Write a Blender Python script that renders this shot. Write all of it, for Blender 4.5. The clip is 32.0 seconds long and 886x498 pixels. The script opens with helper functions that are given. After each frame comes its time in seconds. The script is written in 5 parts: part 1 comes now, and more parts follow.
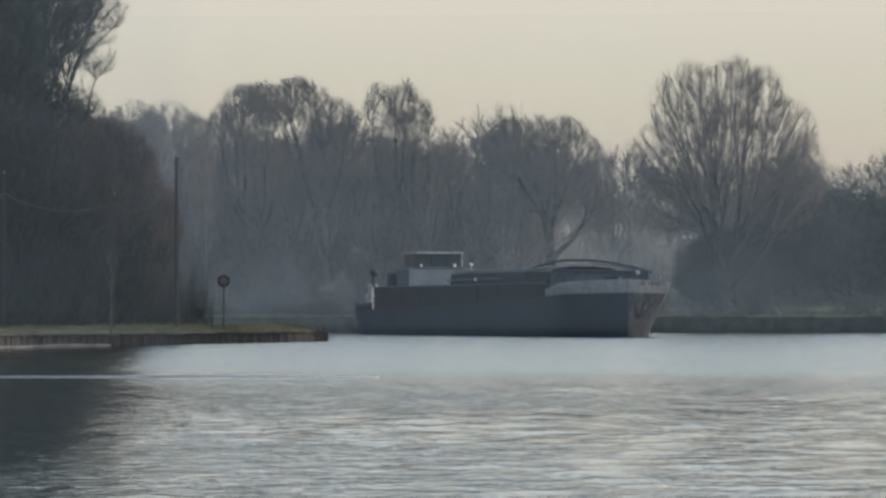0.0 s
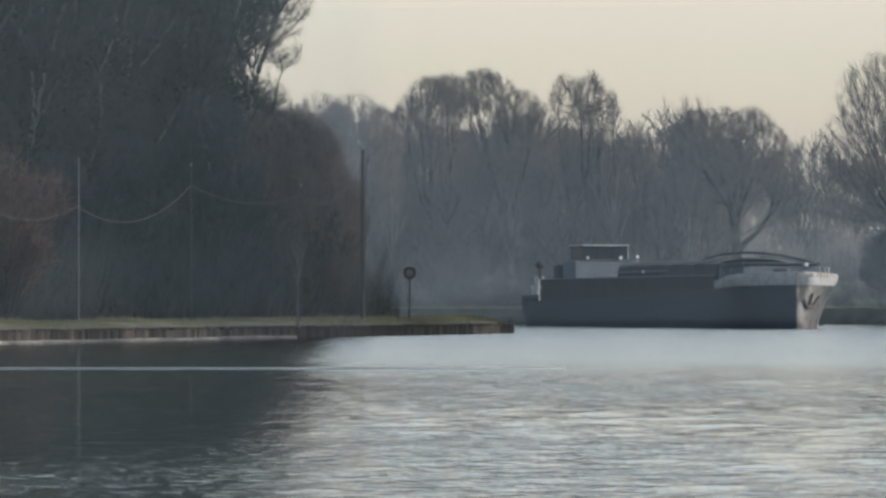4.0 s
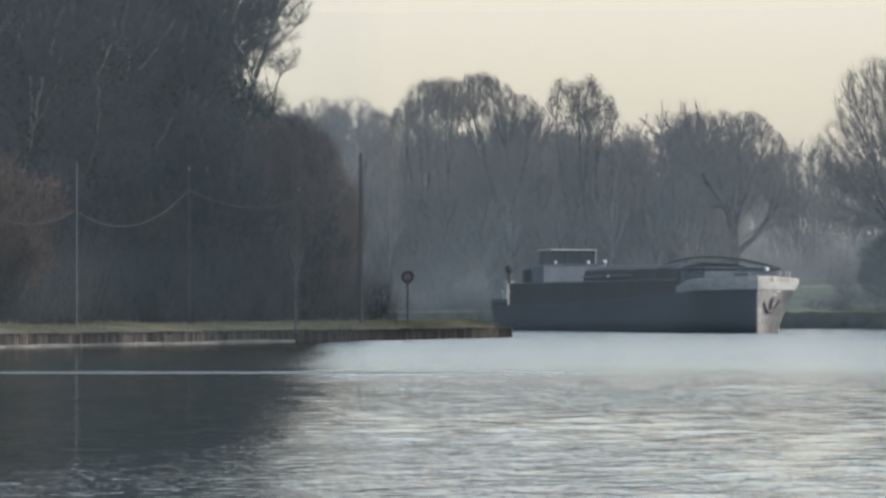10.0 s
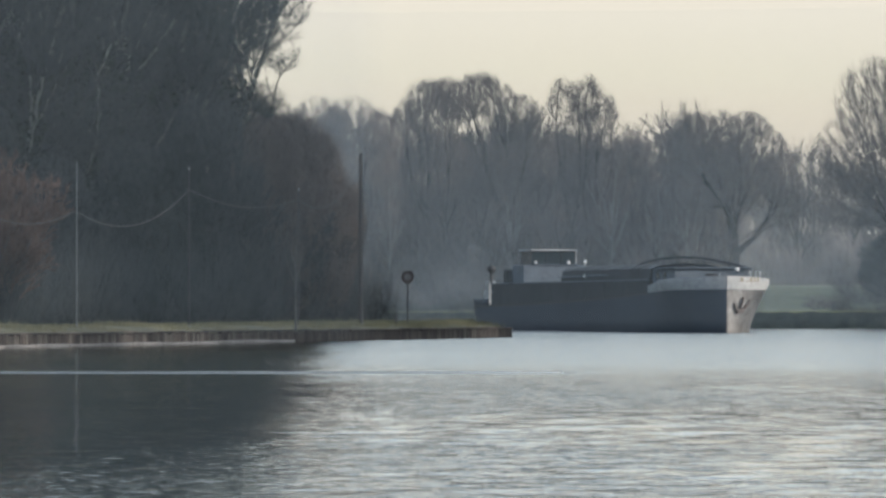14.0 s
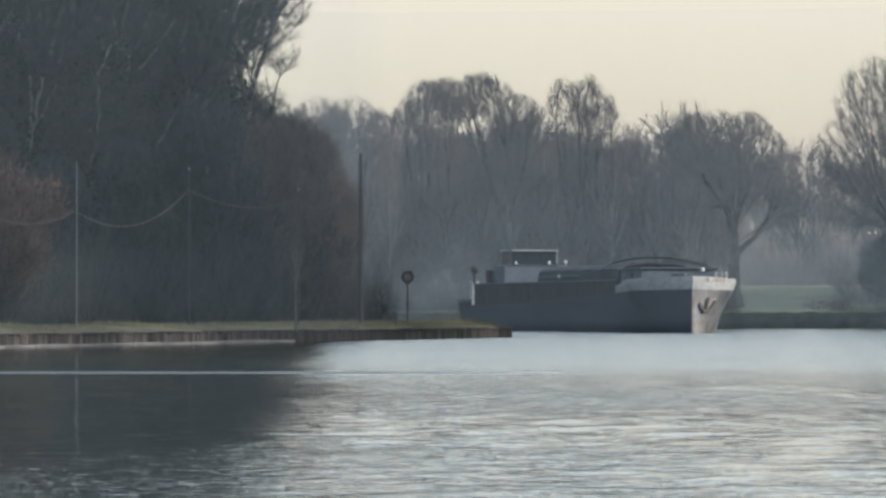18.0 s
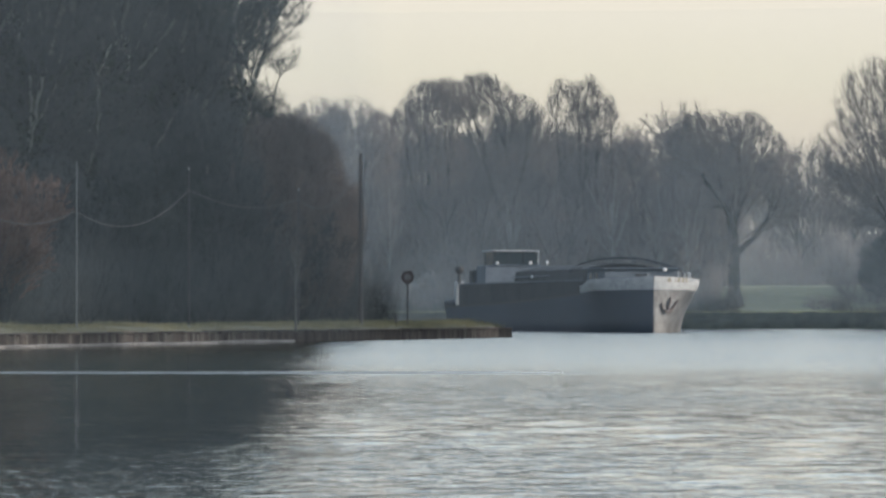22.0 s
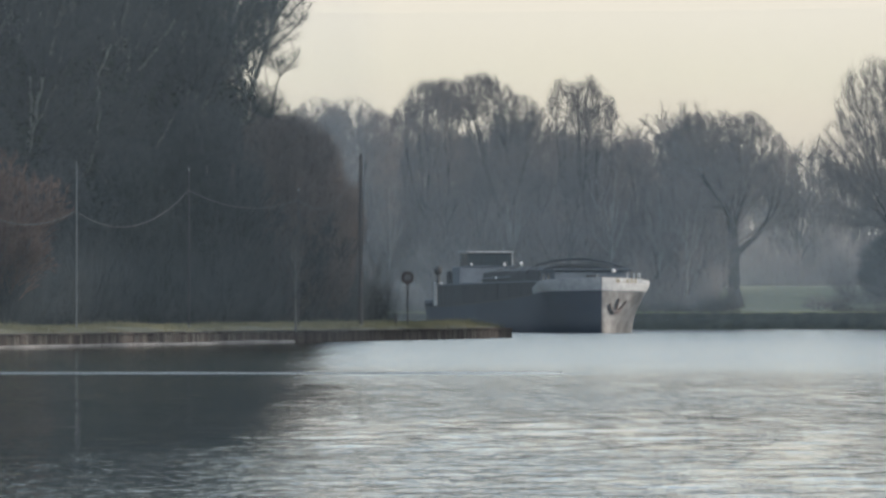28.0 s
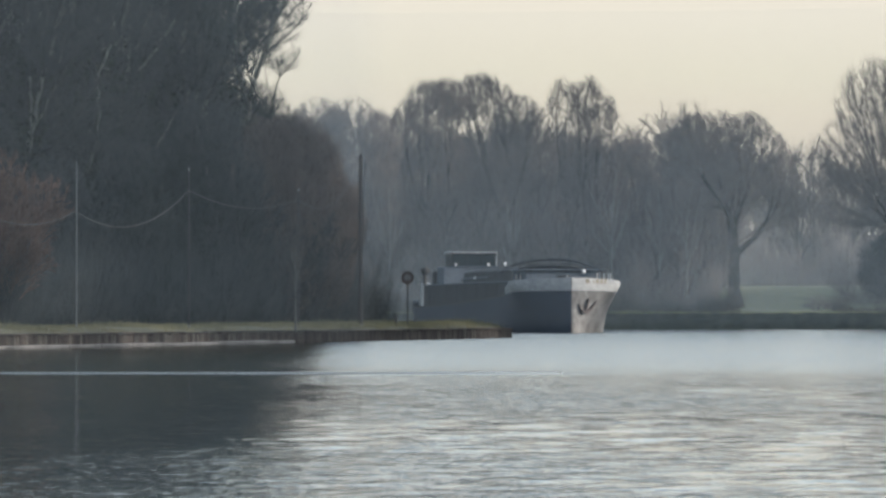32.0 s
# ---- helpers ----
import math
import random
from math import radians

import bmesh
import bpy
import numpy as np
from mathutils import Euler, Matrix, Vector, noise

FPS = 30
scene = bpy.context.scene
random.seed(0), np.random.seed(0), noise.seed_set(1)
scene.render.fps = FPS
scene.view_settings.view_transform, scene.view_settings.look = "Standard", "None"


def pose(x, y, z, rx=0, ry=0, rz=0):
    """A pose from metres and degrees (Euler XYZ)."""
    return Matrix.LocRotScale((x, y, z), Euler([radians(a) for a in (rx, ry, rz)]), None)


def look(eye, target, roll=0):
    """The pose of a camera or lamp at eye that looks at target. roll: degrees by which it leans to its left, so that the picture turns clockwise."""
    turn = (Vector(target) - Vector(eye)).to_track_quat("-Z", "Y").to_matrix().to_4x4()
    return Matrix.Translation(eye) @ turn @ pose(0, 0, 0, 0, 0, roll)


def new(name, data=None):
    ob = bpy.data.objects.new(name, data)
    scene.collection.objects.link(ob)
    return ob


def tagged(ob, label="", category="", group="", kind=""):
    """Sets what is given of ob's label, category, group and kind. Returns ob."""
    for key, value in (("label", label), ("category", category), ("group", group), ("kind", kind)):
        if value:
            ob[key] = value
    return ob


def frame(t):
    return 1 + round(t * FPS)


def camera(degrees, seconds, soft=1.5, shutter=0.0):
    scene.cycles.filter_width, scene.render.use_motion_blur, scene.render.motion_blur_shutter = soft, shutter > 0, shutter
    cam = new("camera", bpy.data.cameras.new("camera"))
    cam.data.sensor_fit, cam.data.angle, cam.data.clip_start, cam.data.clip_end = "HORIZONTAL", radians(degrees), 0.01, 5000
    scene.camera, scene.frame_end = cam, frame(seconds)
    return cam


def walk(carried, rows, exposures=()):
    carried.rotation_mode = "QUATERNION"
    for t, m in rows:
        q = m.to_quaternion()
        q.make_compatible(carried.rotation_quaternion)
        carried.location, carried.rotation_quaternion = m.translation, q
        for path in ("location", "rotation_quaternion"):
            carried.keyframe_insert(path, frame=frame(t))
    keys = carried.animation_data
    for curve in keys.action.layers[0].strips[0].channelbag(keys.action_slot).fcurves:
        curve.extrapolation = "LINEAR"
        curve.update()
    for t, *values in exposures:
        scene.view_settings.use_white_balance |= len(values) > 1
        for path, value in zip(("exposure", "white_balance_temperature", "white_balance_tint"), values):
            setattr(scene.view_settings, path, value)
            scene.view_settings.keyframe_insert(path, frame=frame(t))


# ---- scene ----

# The camera stands still on the water's edge, about 1.1 m above the water, and only pans.
EYE_H = 1.1
LENS = 7280.0          # focal length in picture widths * 1568
cam = camera(2 * math.degrees(math.atan(784 / LENS)), 32.0, soft=2.8)


def aim(dx, dy):
    """Pose of the camera, turned by dx, dy (thousandths of the lens) from its resting view."""
    yaw = math.atan(dx / LENS)
    pitch = math.atan((114 + dy) / LENS)
    return pose(0, 0, EYE_H, 90 + math.degrees(pitch), 0, -math.degrees(yaw))


walk(cam, [
    (0.0, aim(326, 8)), (0.5, aim(326.5, 6.5)), (1.0, aim(327, 3.5)), (1.5, aim(325.5, 0.3)), (2.0, aim(317, -2.7)),
    (2.2, aim(307, -4)), (2.5, aim(281, -6)), (2.8, aim(206, -7)), (3.0, aim(143, -7.8)), (3.2, aim(80, -8.6)),
    (3.5, aim(15, -9)), (4.0, aim(-3, -6.5)), (4.7, aim(-2, -3.5)), (5.5, aim(-0.3, -1.2)), (6.0, aim(0, 0)),
    (8.0, aim(0.6, 1.0)), (12.0, aim(0.6, 0.6)), (16.5, aim(0.7, 1.0)), (20.0, aim(0.7, 0.8)), (25.0, aim(0.8, 1.4)),
    (28.0, aim(0.8, 1.8)), (32.0, aim(0.8, 1.9))],
    exposures=[(0.0, 0.50), (2.0, 0.50), (3.5, 0.52), (4.7, 0.80), (32.0, 0.80)])

# ---- light: low winter sun from the right, hazy sky ----
SUN_AZ, SUN_EL = 94.0, 17.0     # degrees from +y towards +x, above the horizon
world = bpy.data.worlds.new("world")
scene.world = world
world.use_nodes = True
wn = world.node_tree.nodes
wn.clear()
sky = wn.new("ShaderNodeTexSky")
sky.sky_type, sky.sun_disc = "NISHITA", False
sky.sun_elevation, sky.sun_rotation = radians(SUN_EL), radians(SUN_AZ)
sky.air_density, sky.dust_density, sky.ozone_density = 1.0, 2.0, 1.5
bg = wn.new("ShaderNodeBackground")
bg.inputs["Strength"].default_value = 0.15
wo = wn.new("ShaderNodeOutputWorld")
haze = wn.new("ShaderNodeMixRGB")      # high winter haze veils the blue
tcw, sepw, thick = wn.new("ShaderNodeTexCoord"), wn.new("ShaderNodeSeparateXYZ"), wn.new("ShaderNodeMapRange")
thick.interpolation_type = "SMOOTHSTEP"
for key, v in (("From Min", 0.0), ("From Max", 0.5), ("To Min", 0.95), ("To Max", 0.35)):
    thick.inputs[key].default_value = v
world.node_tree.links.new(tcw.outputs["Generated"], sepw.inputs[0])
world.node_tree.links.new(sepw.outputs["Z"], thick.inputs[0])
world.node_tree.links.new(thick.outputs[0], haze.inputs[0])
haze.inputs[2].default_value = (1.85, 1.70, 1.58, 1)
gain = wn.new("ShaderNodeMixRGB")
gain.blend_type = "MULTIPLY"
gain.inputs[0].default_value, gain.inputs[2].default_value = 1.0, (7.75, 6.5, 5.3, 1)
world.node_tree.links.new(sky.outputs[0], gain.inputs[1])
veiled = wn.new("ShaderNodeVectorMath")      # the haze spreads the glow round the sun
veiled.operation = "MINIMUM"
veiled.inputs[1].default_value = (19.0, 18.0, 17.0)
world.node_tree.links.new(gain.outputs[0], veiled.inputs[0])
world.node_tree.links.new(veiled.outputs[0], haze.inputs[1])
toward, side, glow = wn.new("ShaderNodeVectorMath"), wn.new("ShaderNodeMapRange"), wn.new("ShaderNodeVectorMath")    # haze is dimmer on the side away from the sun
toward.operation, glow.operation = "DOT_PRODUCT", "SCALE"
toward.inputs[1].default_value = (math.sin(radians(SUN_AZ)), math.cos(radians(SUN_AZ)), 0)
side.interpolation_type = "SMOOTHSTEP"
for key, v in (("From Min", -1.0), ("From Max", -0.08), ("To Min", 0.35), ("To Max", 1.0)):
    side.inputs[key].default_value = v
world.node_tree.links.new(tcw.outputs["Generated"], toward.inputs[0])
world.node_tree.links.new(toward.outputs["Value"], side.inputs[0])
world.node_tree.links.new(haze.outputs[0], glow.inputs[0])
world.node_tree.links.new(side.outputs[0], glow.inputs["Scale"])
world.node_tree.links.new(glow.outputs[0], bg.inputs[0])
world.node_tree.links.new(bg.outputs[0], wo.inputs[0])
sun = new("sun", bpy.data.lights.new("sun", "SUN"))
sun.data.energy, sun.data.angle, sun.data.color = 5.0, radians(0.8), (1.0, 0.91, 0.81)
sun_from = Vector((math.sin(radians(SUN_AZ)) * math.cos(radians(SUN_EL)), math.cos(radians(SUN_AZ)) * math.cos(radians(SUN_EL)), math.sin(radians(SUN_EL))))
sun.matrix_world = look(sun_from * 200, (0, 0, 0))


# ---- materials ----
def mat(name, c1, c2, size=1.0, rough=0.7, bump=0.2, metal=0.0, fine=6.0, vary=0.0, stretch=(1, 1, 1), c3=None, spec=0.5, span=0.14):
    """Two-scale noise between two colours, with fine relief. size: metres of the large pattern. vary: brightness change per object."""
    m = bpy.data.materials.new(name)
    m.use_nodes = True
    nt = m.node_tree
    n, link = nt.nodes, nt.links.new
    b = n["Principled BSDF"]
    tc, mp = n.new("ShaderNodeTexCoord"), n.new("ShaderNodeMapping")
    mp.inputs["Scale"].default_value = [s / size for s in stretch]
    link(tc.outputs["Object"], mp.inputs[0])
    n1, n2 = n.new("ShaderNodeTexNoise"), n.new("ShaderNodeTexNoise")
    n1.inputs["Scale"].default_value, n1.inputs["Detail"].default_value = 1.0, 4
    n2.inputs["Scale"].default_value, n2.inputs["Detail"].default_value = fine, 6
    link(mp.outputs[0], n1.inputs["Vector"])
    link(mp.outputs[0], n2.inputs["Vector"])
    add = n.new("ShaderNodeMath")
    add.operation = "MULTIPLY_ADD"
    add.inputs[1].default_value, add.inputs[2].default_value = 0.45, 0.0
    link(n2.outputs[0], add.inputs[0])
    add2 = n.new("ShaderNodeMath")
    add2.operation = "MULTIPLY_ADD"
    add2.inputs[1].default_value = 0.55
    link(n1.outputs[0], add2.inputs[0])
    link(add.outputs[0], add2.inputs[2])
    ramp = n.new("ShaderNodeValToRGB")
    ramp.color_ramp.elements[0].position, ramp.color_ramp.elements[1].position = 0.5 - span, 0.5 + span
    ramp.color_ramp.elements[0].color, ramp.color_ramp.elements[1].color = (*c1, 1), (*c2, 1)
    if c3:
        e = ramp.color_ramp.elements.new(0.5 + span * 1.8)
        e.color = (*c3, 1)
    link(add2.outputs[0], ramp.inputs[0])
    out = ramp.outputs[0]
    if vary:
        info, hsv, mr = n.new("ShaderNodeObjectInfo"), n.new("ShaderNodeHueSaturation"), n.new("ShaderNodeMapRange")
        mr.inputs["To Min"].default_value, mr.inputs["To Max"].default_value = 1 - vary, 1 + vary
        link(info.outputs["Random"], mr.inputs[0])
        link(mr.outputs[0], hsv.inputs["Value"])
        link(out, hsv.inputs["Color"])
        out = hsv.outputs[0]
    link(out, b.inputs["Base Color"])
    b.inputs["Roughness"].default_value, b.inputs["Metallic"].default_value = rough, metal
    b.inputs["Specular IOR Level"].default_value = spec
    if bump:
        bp = n.new("ShaderNodeBump")
        bp.inputs["Strength"].default_value, bp.inputs["Distance"].default_value = bump, 0.03
        link(n2.outputs[0], bp.inputs["Height"])
        link(bp.outputs[0], b.inputs["Normal"])
    return m


M = {
    "bark_far": mat("bark_grey_brown", (0.009, 0.009, 0.009), (0.022, 0.021, 0.02), 1.5, 0.95, 0.0, vary=0.15, spec=0.1),
    "twig_far": mat("twigs_grey_brown", (0.036, 0.032, 0.030), (0.070, 0.060, 0.055), 3.0, 0.95, 0.0, vary=0.25, spec=0.2),
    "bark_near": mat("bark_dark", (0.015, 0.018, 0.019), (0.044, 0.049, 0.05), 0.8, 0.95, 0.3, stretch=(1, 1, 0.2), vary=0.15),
    "bark_grey": mat("bark_grey_green", (0.035, 0.042, 0.038), (0.125, 0.13, 0.112), 0.8, 0.95, 0.3, stretch=(1, 1, 0.2), vary=0.2),
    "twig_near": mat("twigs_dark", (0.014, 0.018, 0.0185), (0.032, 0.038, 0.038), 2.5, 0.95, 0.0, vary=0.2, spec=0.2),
    "twig_brown": mat("twigs_red_brown", (0.042, 0.036, 0.033), (0.074, 0.059, 0.053), 2.0, 0.95, 0.0, vary=0.15, spec=0.2),
    "twig_red": mat("twigs_red", (0.050, 0.029, 0.021), (0.088, 0.048, 0.033), 1.5, 0.9, 0.0, vary=0.15),
    "revet": mat("dark_stone_revetment", (0.012, 0.0155, 0.0145), (0.028, 0.033, 0.029), 0.9, 0.9, 0.3, fine=5, spec=0.05),
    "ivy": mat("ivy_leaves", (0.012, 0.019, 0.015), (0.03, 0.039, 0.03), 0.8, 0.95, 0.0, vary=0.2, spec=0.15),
    "grass": mat("rough_grass", (0.030, 0.030, 0.013), (0.085, 0.077, 0.036), 1.2, 0.95, 0.5, fine=9, c3=(0.10, 0.085, 0.058)),
    "blades": mat("grass_blades", (0.045, 0.043, 0.018), (0.13, 0.113, 0.052), 1.6, 0.9, 0.0, fine=9),
    "meadow": mat("meadow_grass", (0.030, 0.040, 0.013), (0.062, 0.070, 0.026), 6.0, 0.95, 0.3, fine=8),
    "pile": mat("weathered_timber", (0.008, 0.0072, 0.0066), (0.034, 0.026, 0.022), 0.5, 0.9, 0.5, stretch=(1, 1, 0.25), vary=0.7),
    # lighter copy of the pile timber, sun painted into it
    "lit_pile": mat("sunlit_timber", (0.022, 0.019, 0.017), (0.075, 0.066, 0.058), 0.5, 0.9, 0.5, stretch=(1, 1, 0.4), vary=0.5),
    "concrete": mat("old_concrete", (0.07, 0.068, 0.066), (0.16, 0.154, 0.148), 1.3, 0.9, 0.4, fine=7, vary=0.15),
    "pole": mat("tarred_wood", (0.02, 0.02, 0.022), (0.05, 0.045, 0.04), 0.5, 0.85, 0.3, stretch=(1, 1, 0.15)),
    # mast steel darkened for shade; the sign post and two cables share it
    "dull": mat("shade_dark_steel", (0.014, 0.016, 0.018), (0.03, 0.031, 0.033), 0.5, 0.8, 0.1),
    "birch": mat("pale_bark", (0.04, 0.04, 0.038), (0.09, 0.087, 0.083), 0.8, 0.9, 0.0, stretch=(1, 1, 0.4)),
    "dead": mat("dead_reed", (0.02, 0.022, 0.014), (0.045, 0.045, 0.028), 1.6, 0.9, 0.0),
    "galv": mat("galvanised_steel", (0.10, 0.105, 0.11), (0.18, 0.18, 0.18), 0.5, 0.7, 0.1, 0.2),
    "cable": mat("cable_grey", (0.03, 0.032, 0.034), (0.055, 0.056, 0.058), 0.5, 0.7, 0.0),
    "sign_red": mat("sign_red", (0.016, 0.011, 0.012), (0.03, 0.017, 0.017), 0.3, 0.6, 0.0),
    "sign_white": mat("sign_white", (0.07, 0.07, 0.075), (0.11, 0.11, 0.11), 0.3, 0.6, 0.0),
    "hull": mat("navy_hull_paint", (0.0065, 0.0115, 0.021), (0.012, 0.0195, 0.033), 2.5, 0.75, 0.1, fine=7, stretch=(0.4, 1, 1), c3=(0.028, 0.028, 0.034), spec=0.12),
    # port bow wear, with the sun's brightness mixed into the colour
    "bow": mat("sunlit_worn_bow_plating", (0.008, 0.008, 0.0085), (0.06, 0.061, 0.063), 0.75, 0.5, 0.2, fine=3.5, stretch=(1, 1, 0.55), c3=(0.17, 0.17, 0.172), span=0.08),
    "white": mat("ship_white_paint", (0.14, 0.15, 0.158), (0.28, 0.284, 0.284), 1.0, 0.85, 0.08, fine=5, spec=0.1),
    "pale": mat("pale_blue_grey_paint", (0.042, 0.052, 0.066), (0.072, 0.087, 0.106), 1.4, 0.8, 0.08, fine=6, spec=0.12),
    "coaming": mat("dark_coaming_paint", (0.005, 0.006, 0.008), (0.013, 0.015, 0.018), 1.6, 0.8, 0.15, fine=6, spec=0.15),
    "cover": mat("hatch_cover_grey", (0.006, 0.007, 0.009), (0.017, 0.019, 0.022), 1.2, 0.8, 0.15, fine=7, vary=0.25, spec=0.15),
    "deck": mat("deck_paint", (0.05, 0.06, 0.055), (0.10, 0.11, 0.10), 0.9, 0.8, 0.3),
    "black": mat("black_iron", (0.008, 0.008, 0.009), (0.02, 0.019, 0.018), 0.4, 0.8, 0.2, spec=0.2),
    "rust": mat("rusty_iron", (0.012, 0.009, 0.008), (0.06, 0.036, 0.028), 0.3, 0.8, 0.4),
    "yellow": mat("yellow_lettering", (0.07, 0.062, 0.045), (0.12, 0.105, 0.07), 0.3, 0.6, 0.0),
    "lampwhite": mat("lamp_glass_white", (0.40, 0.40, 0.40), (0.50, 0.50, 0.50), 0.3, 0.2, 0.0),
}


def glass_mat():
    m = bpy.data.materials.new("window_glass")
    m.use_nodes = True
    b = m.node_tree.nodes["Principled BSDF"]
    b.inputs["Base Color"].default_value = (0.012, 0.018, 0.021, 1)
    b.inputs["Roughness"].default_value = 0.12
    b.inputs["Specular IOR Level"].default_value = 0.05
    return m


M["glass"] = glass_mat()


def water_mat():
    """Rippled canal water: long low swells near, fine wind ripples past the slick line."""
    m = bpy.data.materials.new("canal_water")
    m.use_nodes = True
    n, link = m.node_tree.nodes, m.node_tree.links.new
    b = n["Principled BSDF"]
    b.inputs["Base Color"].default_value = (0.019, 0.025, 0.025, 1)
    b.inputs["Roughness"].default_value = 0.05
    b.inputs["IOR"].default_value = 1.333
    tc = n.new("ShaderNodeTexCoord")

    def wave(sx, sy, detail):
        mp, t = n.new("ShaderNodeMapping"), n.new("ShaderNodeTexNoise")
        mp.inputs["Scale"].default_value = (sx, sy, 1)
        t.inputs["Scale"].default_value, t.inputs["Detail"].default_value = 1.0, detail
        link(tc.outputs["Object"], mp.inputs[0])
        link(mp.outputs[0], t.inputs["Vector"])
        return t.outputs[0]

    def math_node(op, a, v):
        k = n.new("ShaderNodeMath")
        k.operation = op
        link(a, k.inputs[0])
        if isinstance(v, (int, float)):
            k.inputs[1].default_value = v
        else:
            link(v, k.inputs[1])
        return k.outputs[0]

    # past the slick line at 76 m the wind ruffles the water more
    sep = n.new("ShaderNodeSeparateXYZ")
    geo = n.new("ShaderNodeNewGeometry")
    link(geo.outputs["Position"], sep.inputs[0])

    def ramp(src, a, z, lo, hi):
        k = n.new("ShaderNodeMapRange")
        k.interpolation_type = "SMOOTHSTEP"
        for key, v in (("From Min", a), ("From Max", z), ("To Min", lo), ("To Max", hi)):
            k.inputs[key].default_value = v
        link(src, k.inputs[0])
        return k.outputs[0]

    # the lee of the left bank and its tall trees lies calmer than the open water
    shift = math_node("MULTIPLY", sep.outputs["Y"], 0.027)
    wig = math_node("MULTIPLY", wave(0.5, 0.3, 3), 2.2)
    lee = ramp(math_node("ADD", math_node("ADD", sep.outputs["X"], shift), wig), -0.1, 1.6, 0.0, 1.0)
    b1 = n.new("ShaderNodeBump")
    b1.inputs["Distance"].default_value = 0.13
    link(wave(1.35, 1.6, 3), b1.inputs["Height"])
    calm1 = math_node("ADD", math_node("MULTIPLY", lee, 0.75), 0.25)
    link(math_node("MULTIPLY", ramp(sep.outputs["Y"], 70.0, 100.0, 0.40, 0.9), calm1), b1.inputs["Strength"])
    b2 = n.new("ShaderNodeBump")
    b2.inputs["Distance"].default_value = 0.035
    link(wave(4.2, 5.8, 2), b2.inputs["Height"])
    gusts = ramp(wave(0.12, 0.05, 2), 0.38, 0.62, 0.45, 1.0)
    near = ramp(sep.outputs["Y"], 38.0, 27.0, 0.3, 0.85)          # calm patch, livelier again towards the eye
    calm2 = math_node("MAXIMUM", lee, near)
    link(math_node("MULTIPLY", gusts, calm2), b2.inputs["Strength"])
    link(b1.outputs[0], b2.inputs["Normal"])
    # wavelets too small to see far off spread the reflection; a ruffled streak lies across the calm part
    rough = math_node("MULTIPLY", ramp(sep.outputs["Y"], 50.0, 100.0, 0.06, 0.22), math_node("ADD", math_node("MULTIPLY", lee, 0.7), 0.3))
    streak = math_node("MULTIPLY", ramp(sep.outputs["Y"], 75.2, 76.4, 0.0, 1.0), ramp(sep.outputs["Y"], 79.0, 77.8, 0.0, 1.0))
    streak = math_node("MULTIPLY", streak, ramp(sep.outputs["X"], 5.0, -4.0, 0.0, 0.55))
    link(math_node("ADD", rough, streak), b.inputs["Roughness"])
    link(b2.outputs[0], b.inputs["Normal"])
    return m


M["water"] = water_mat()


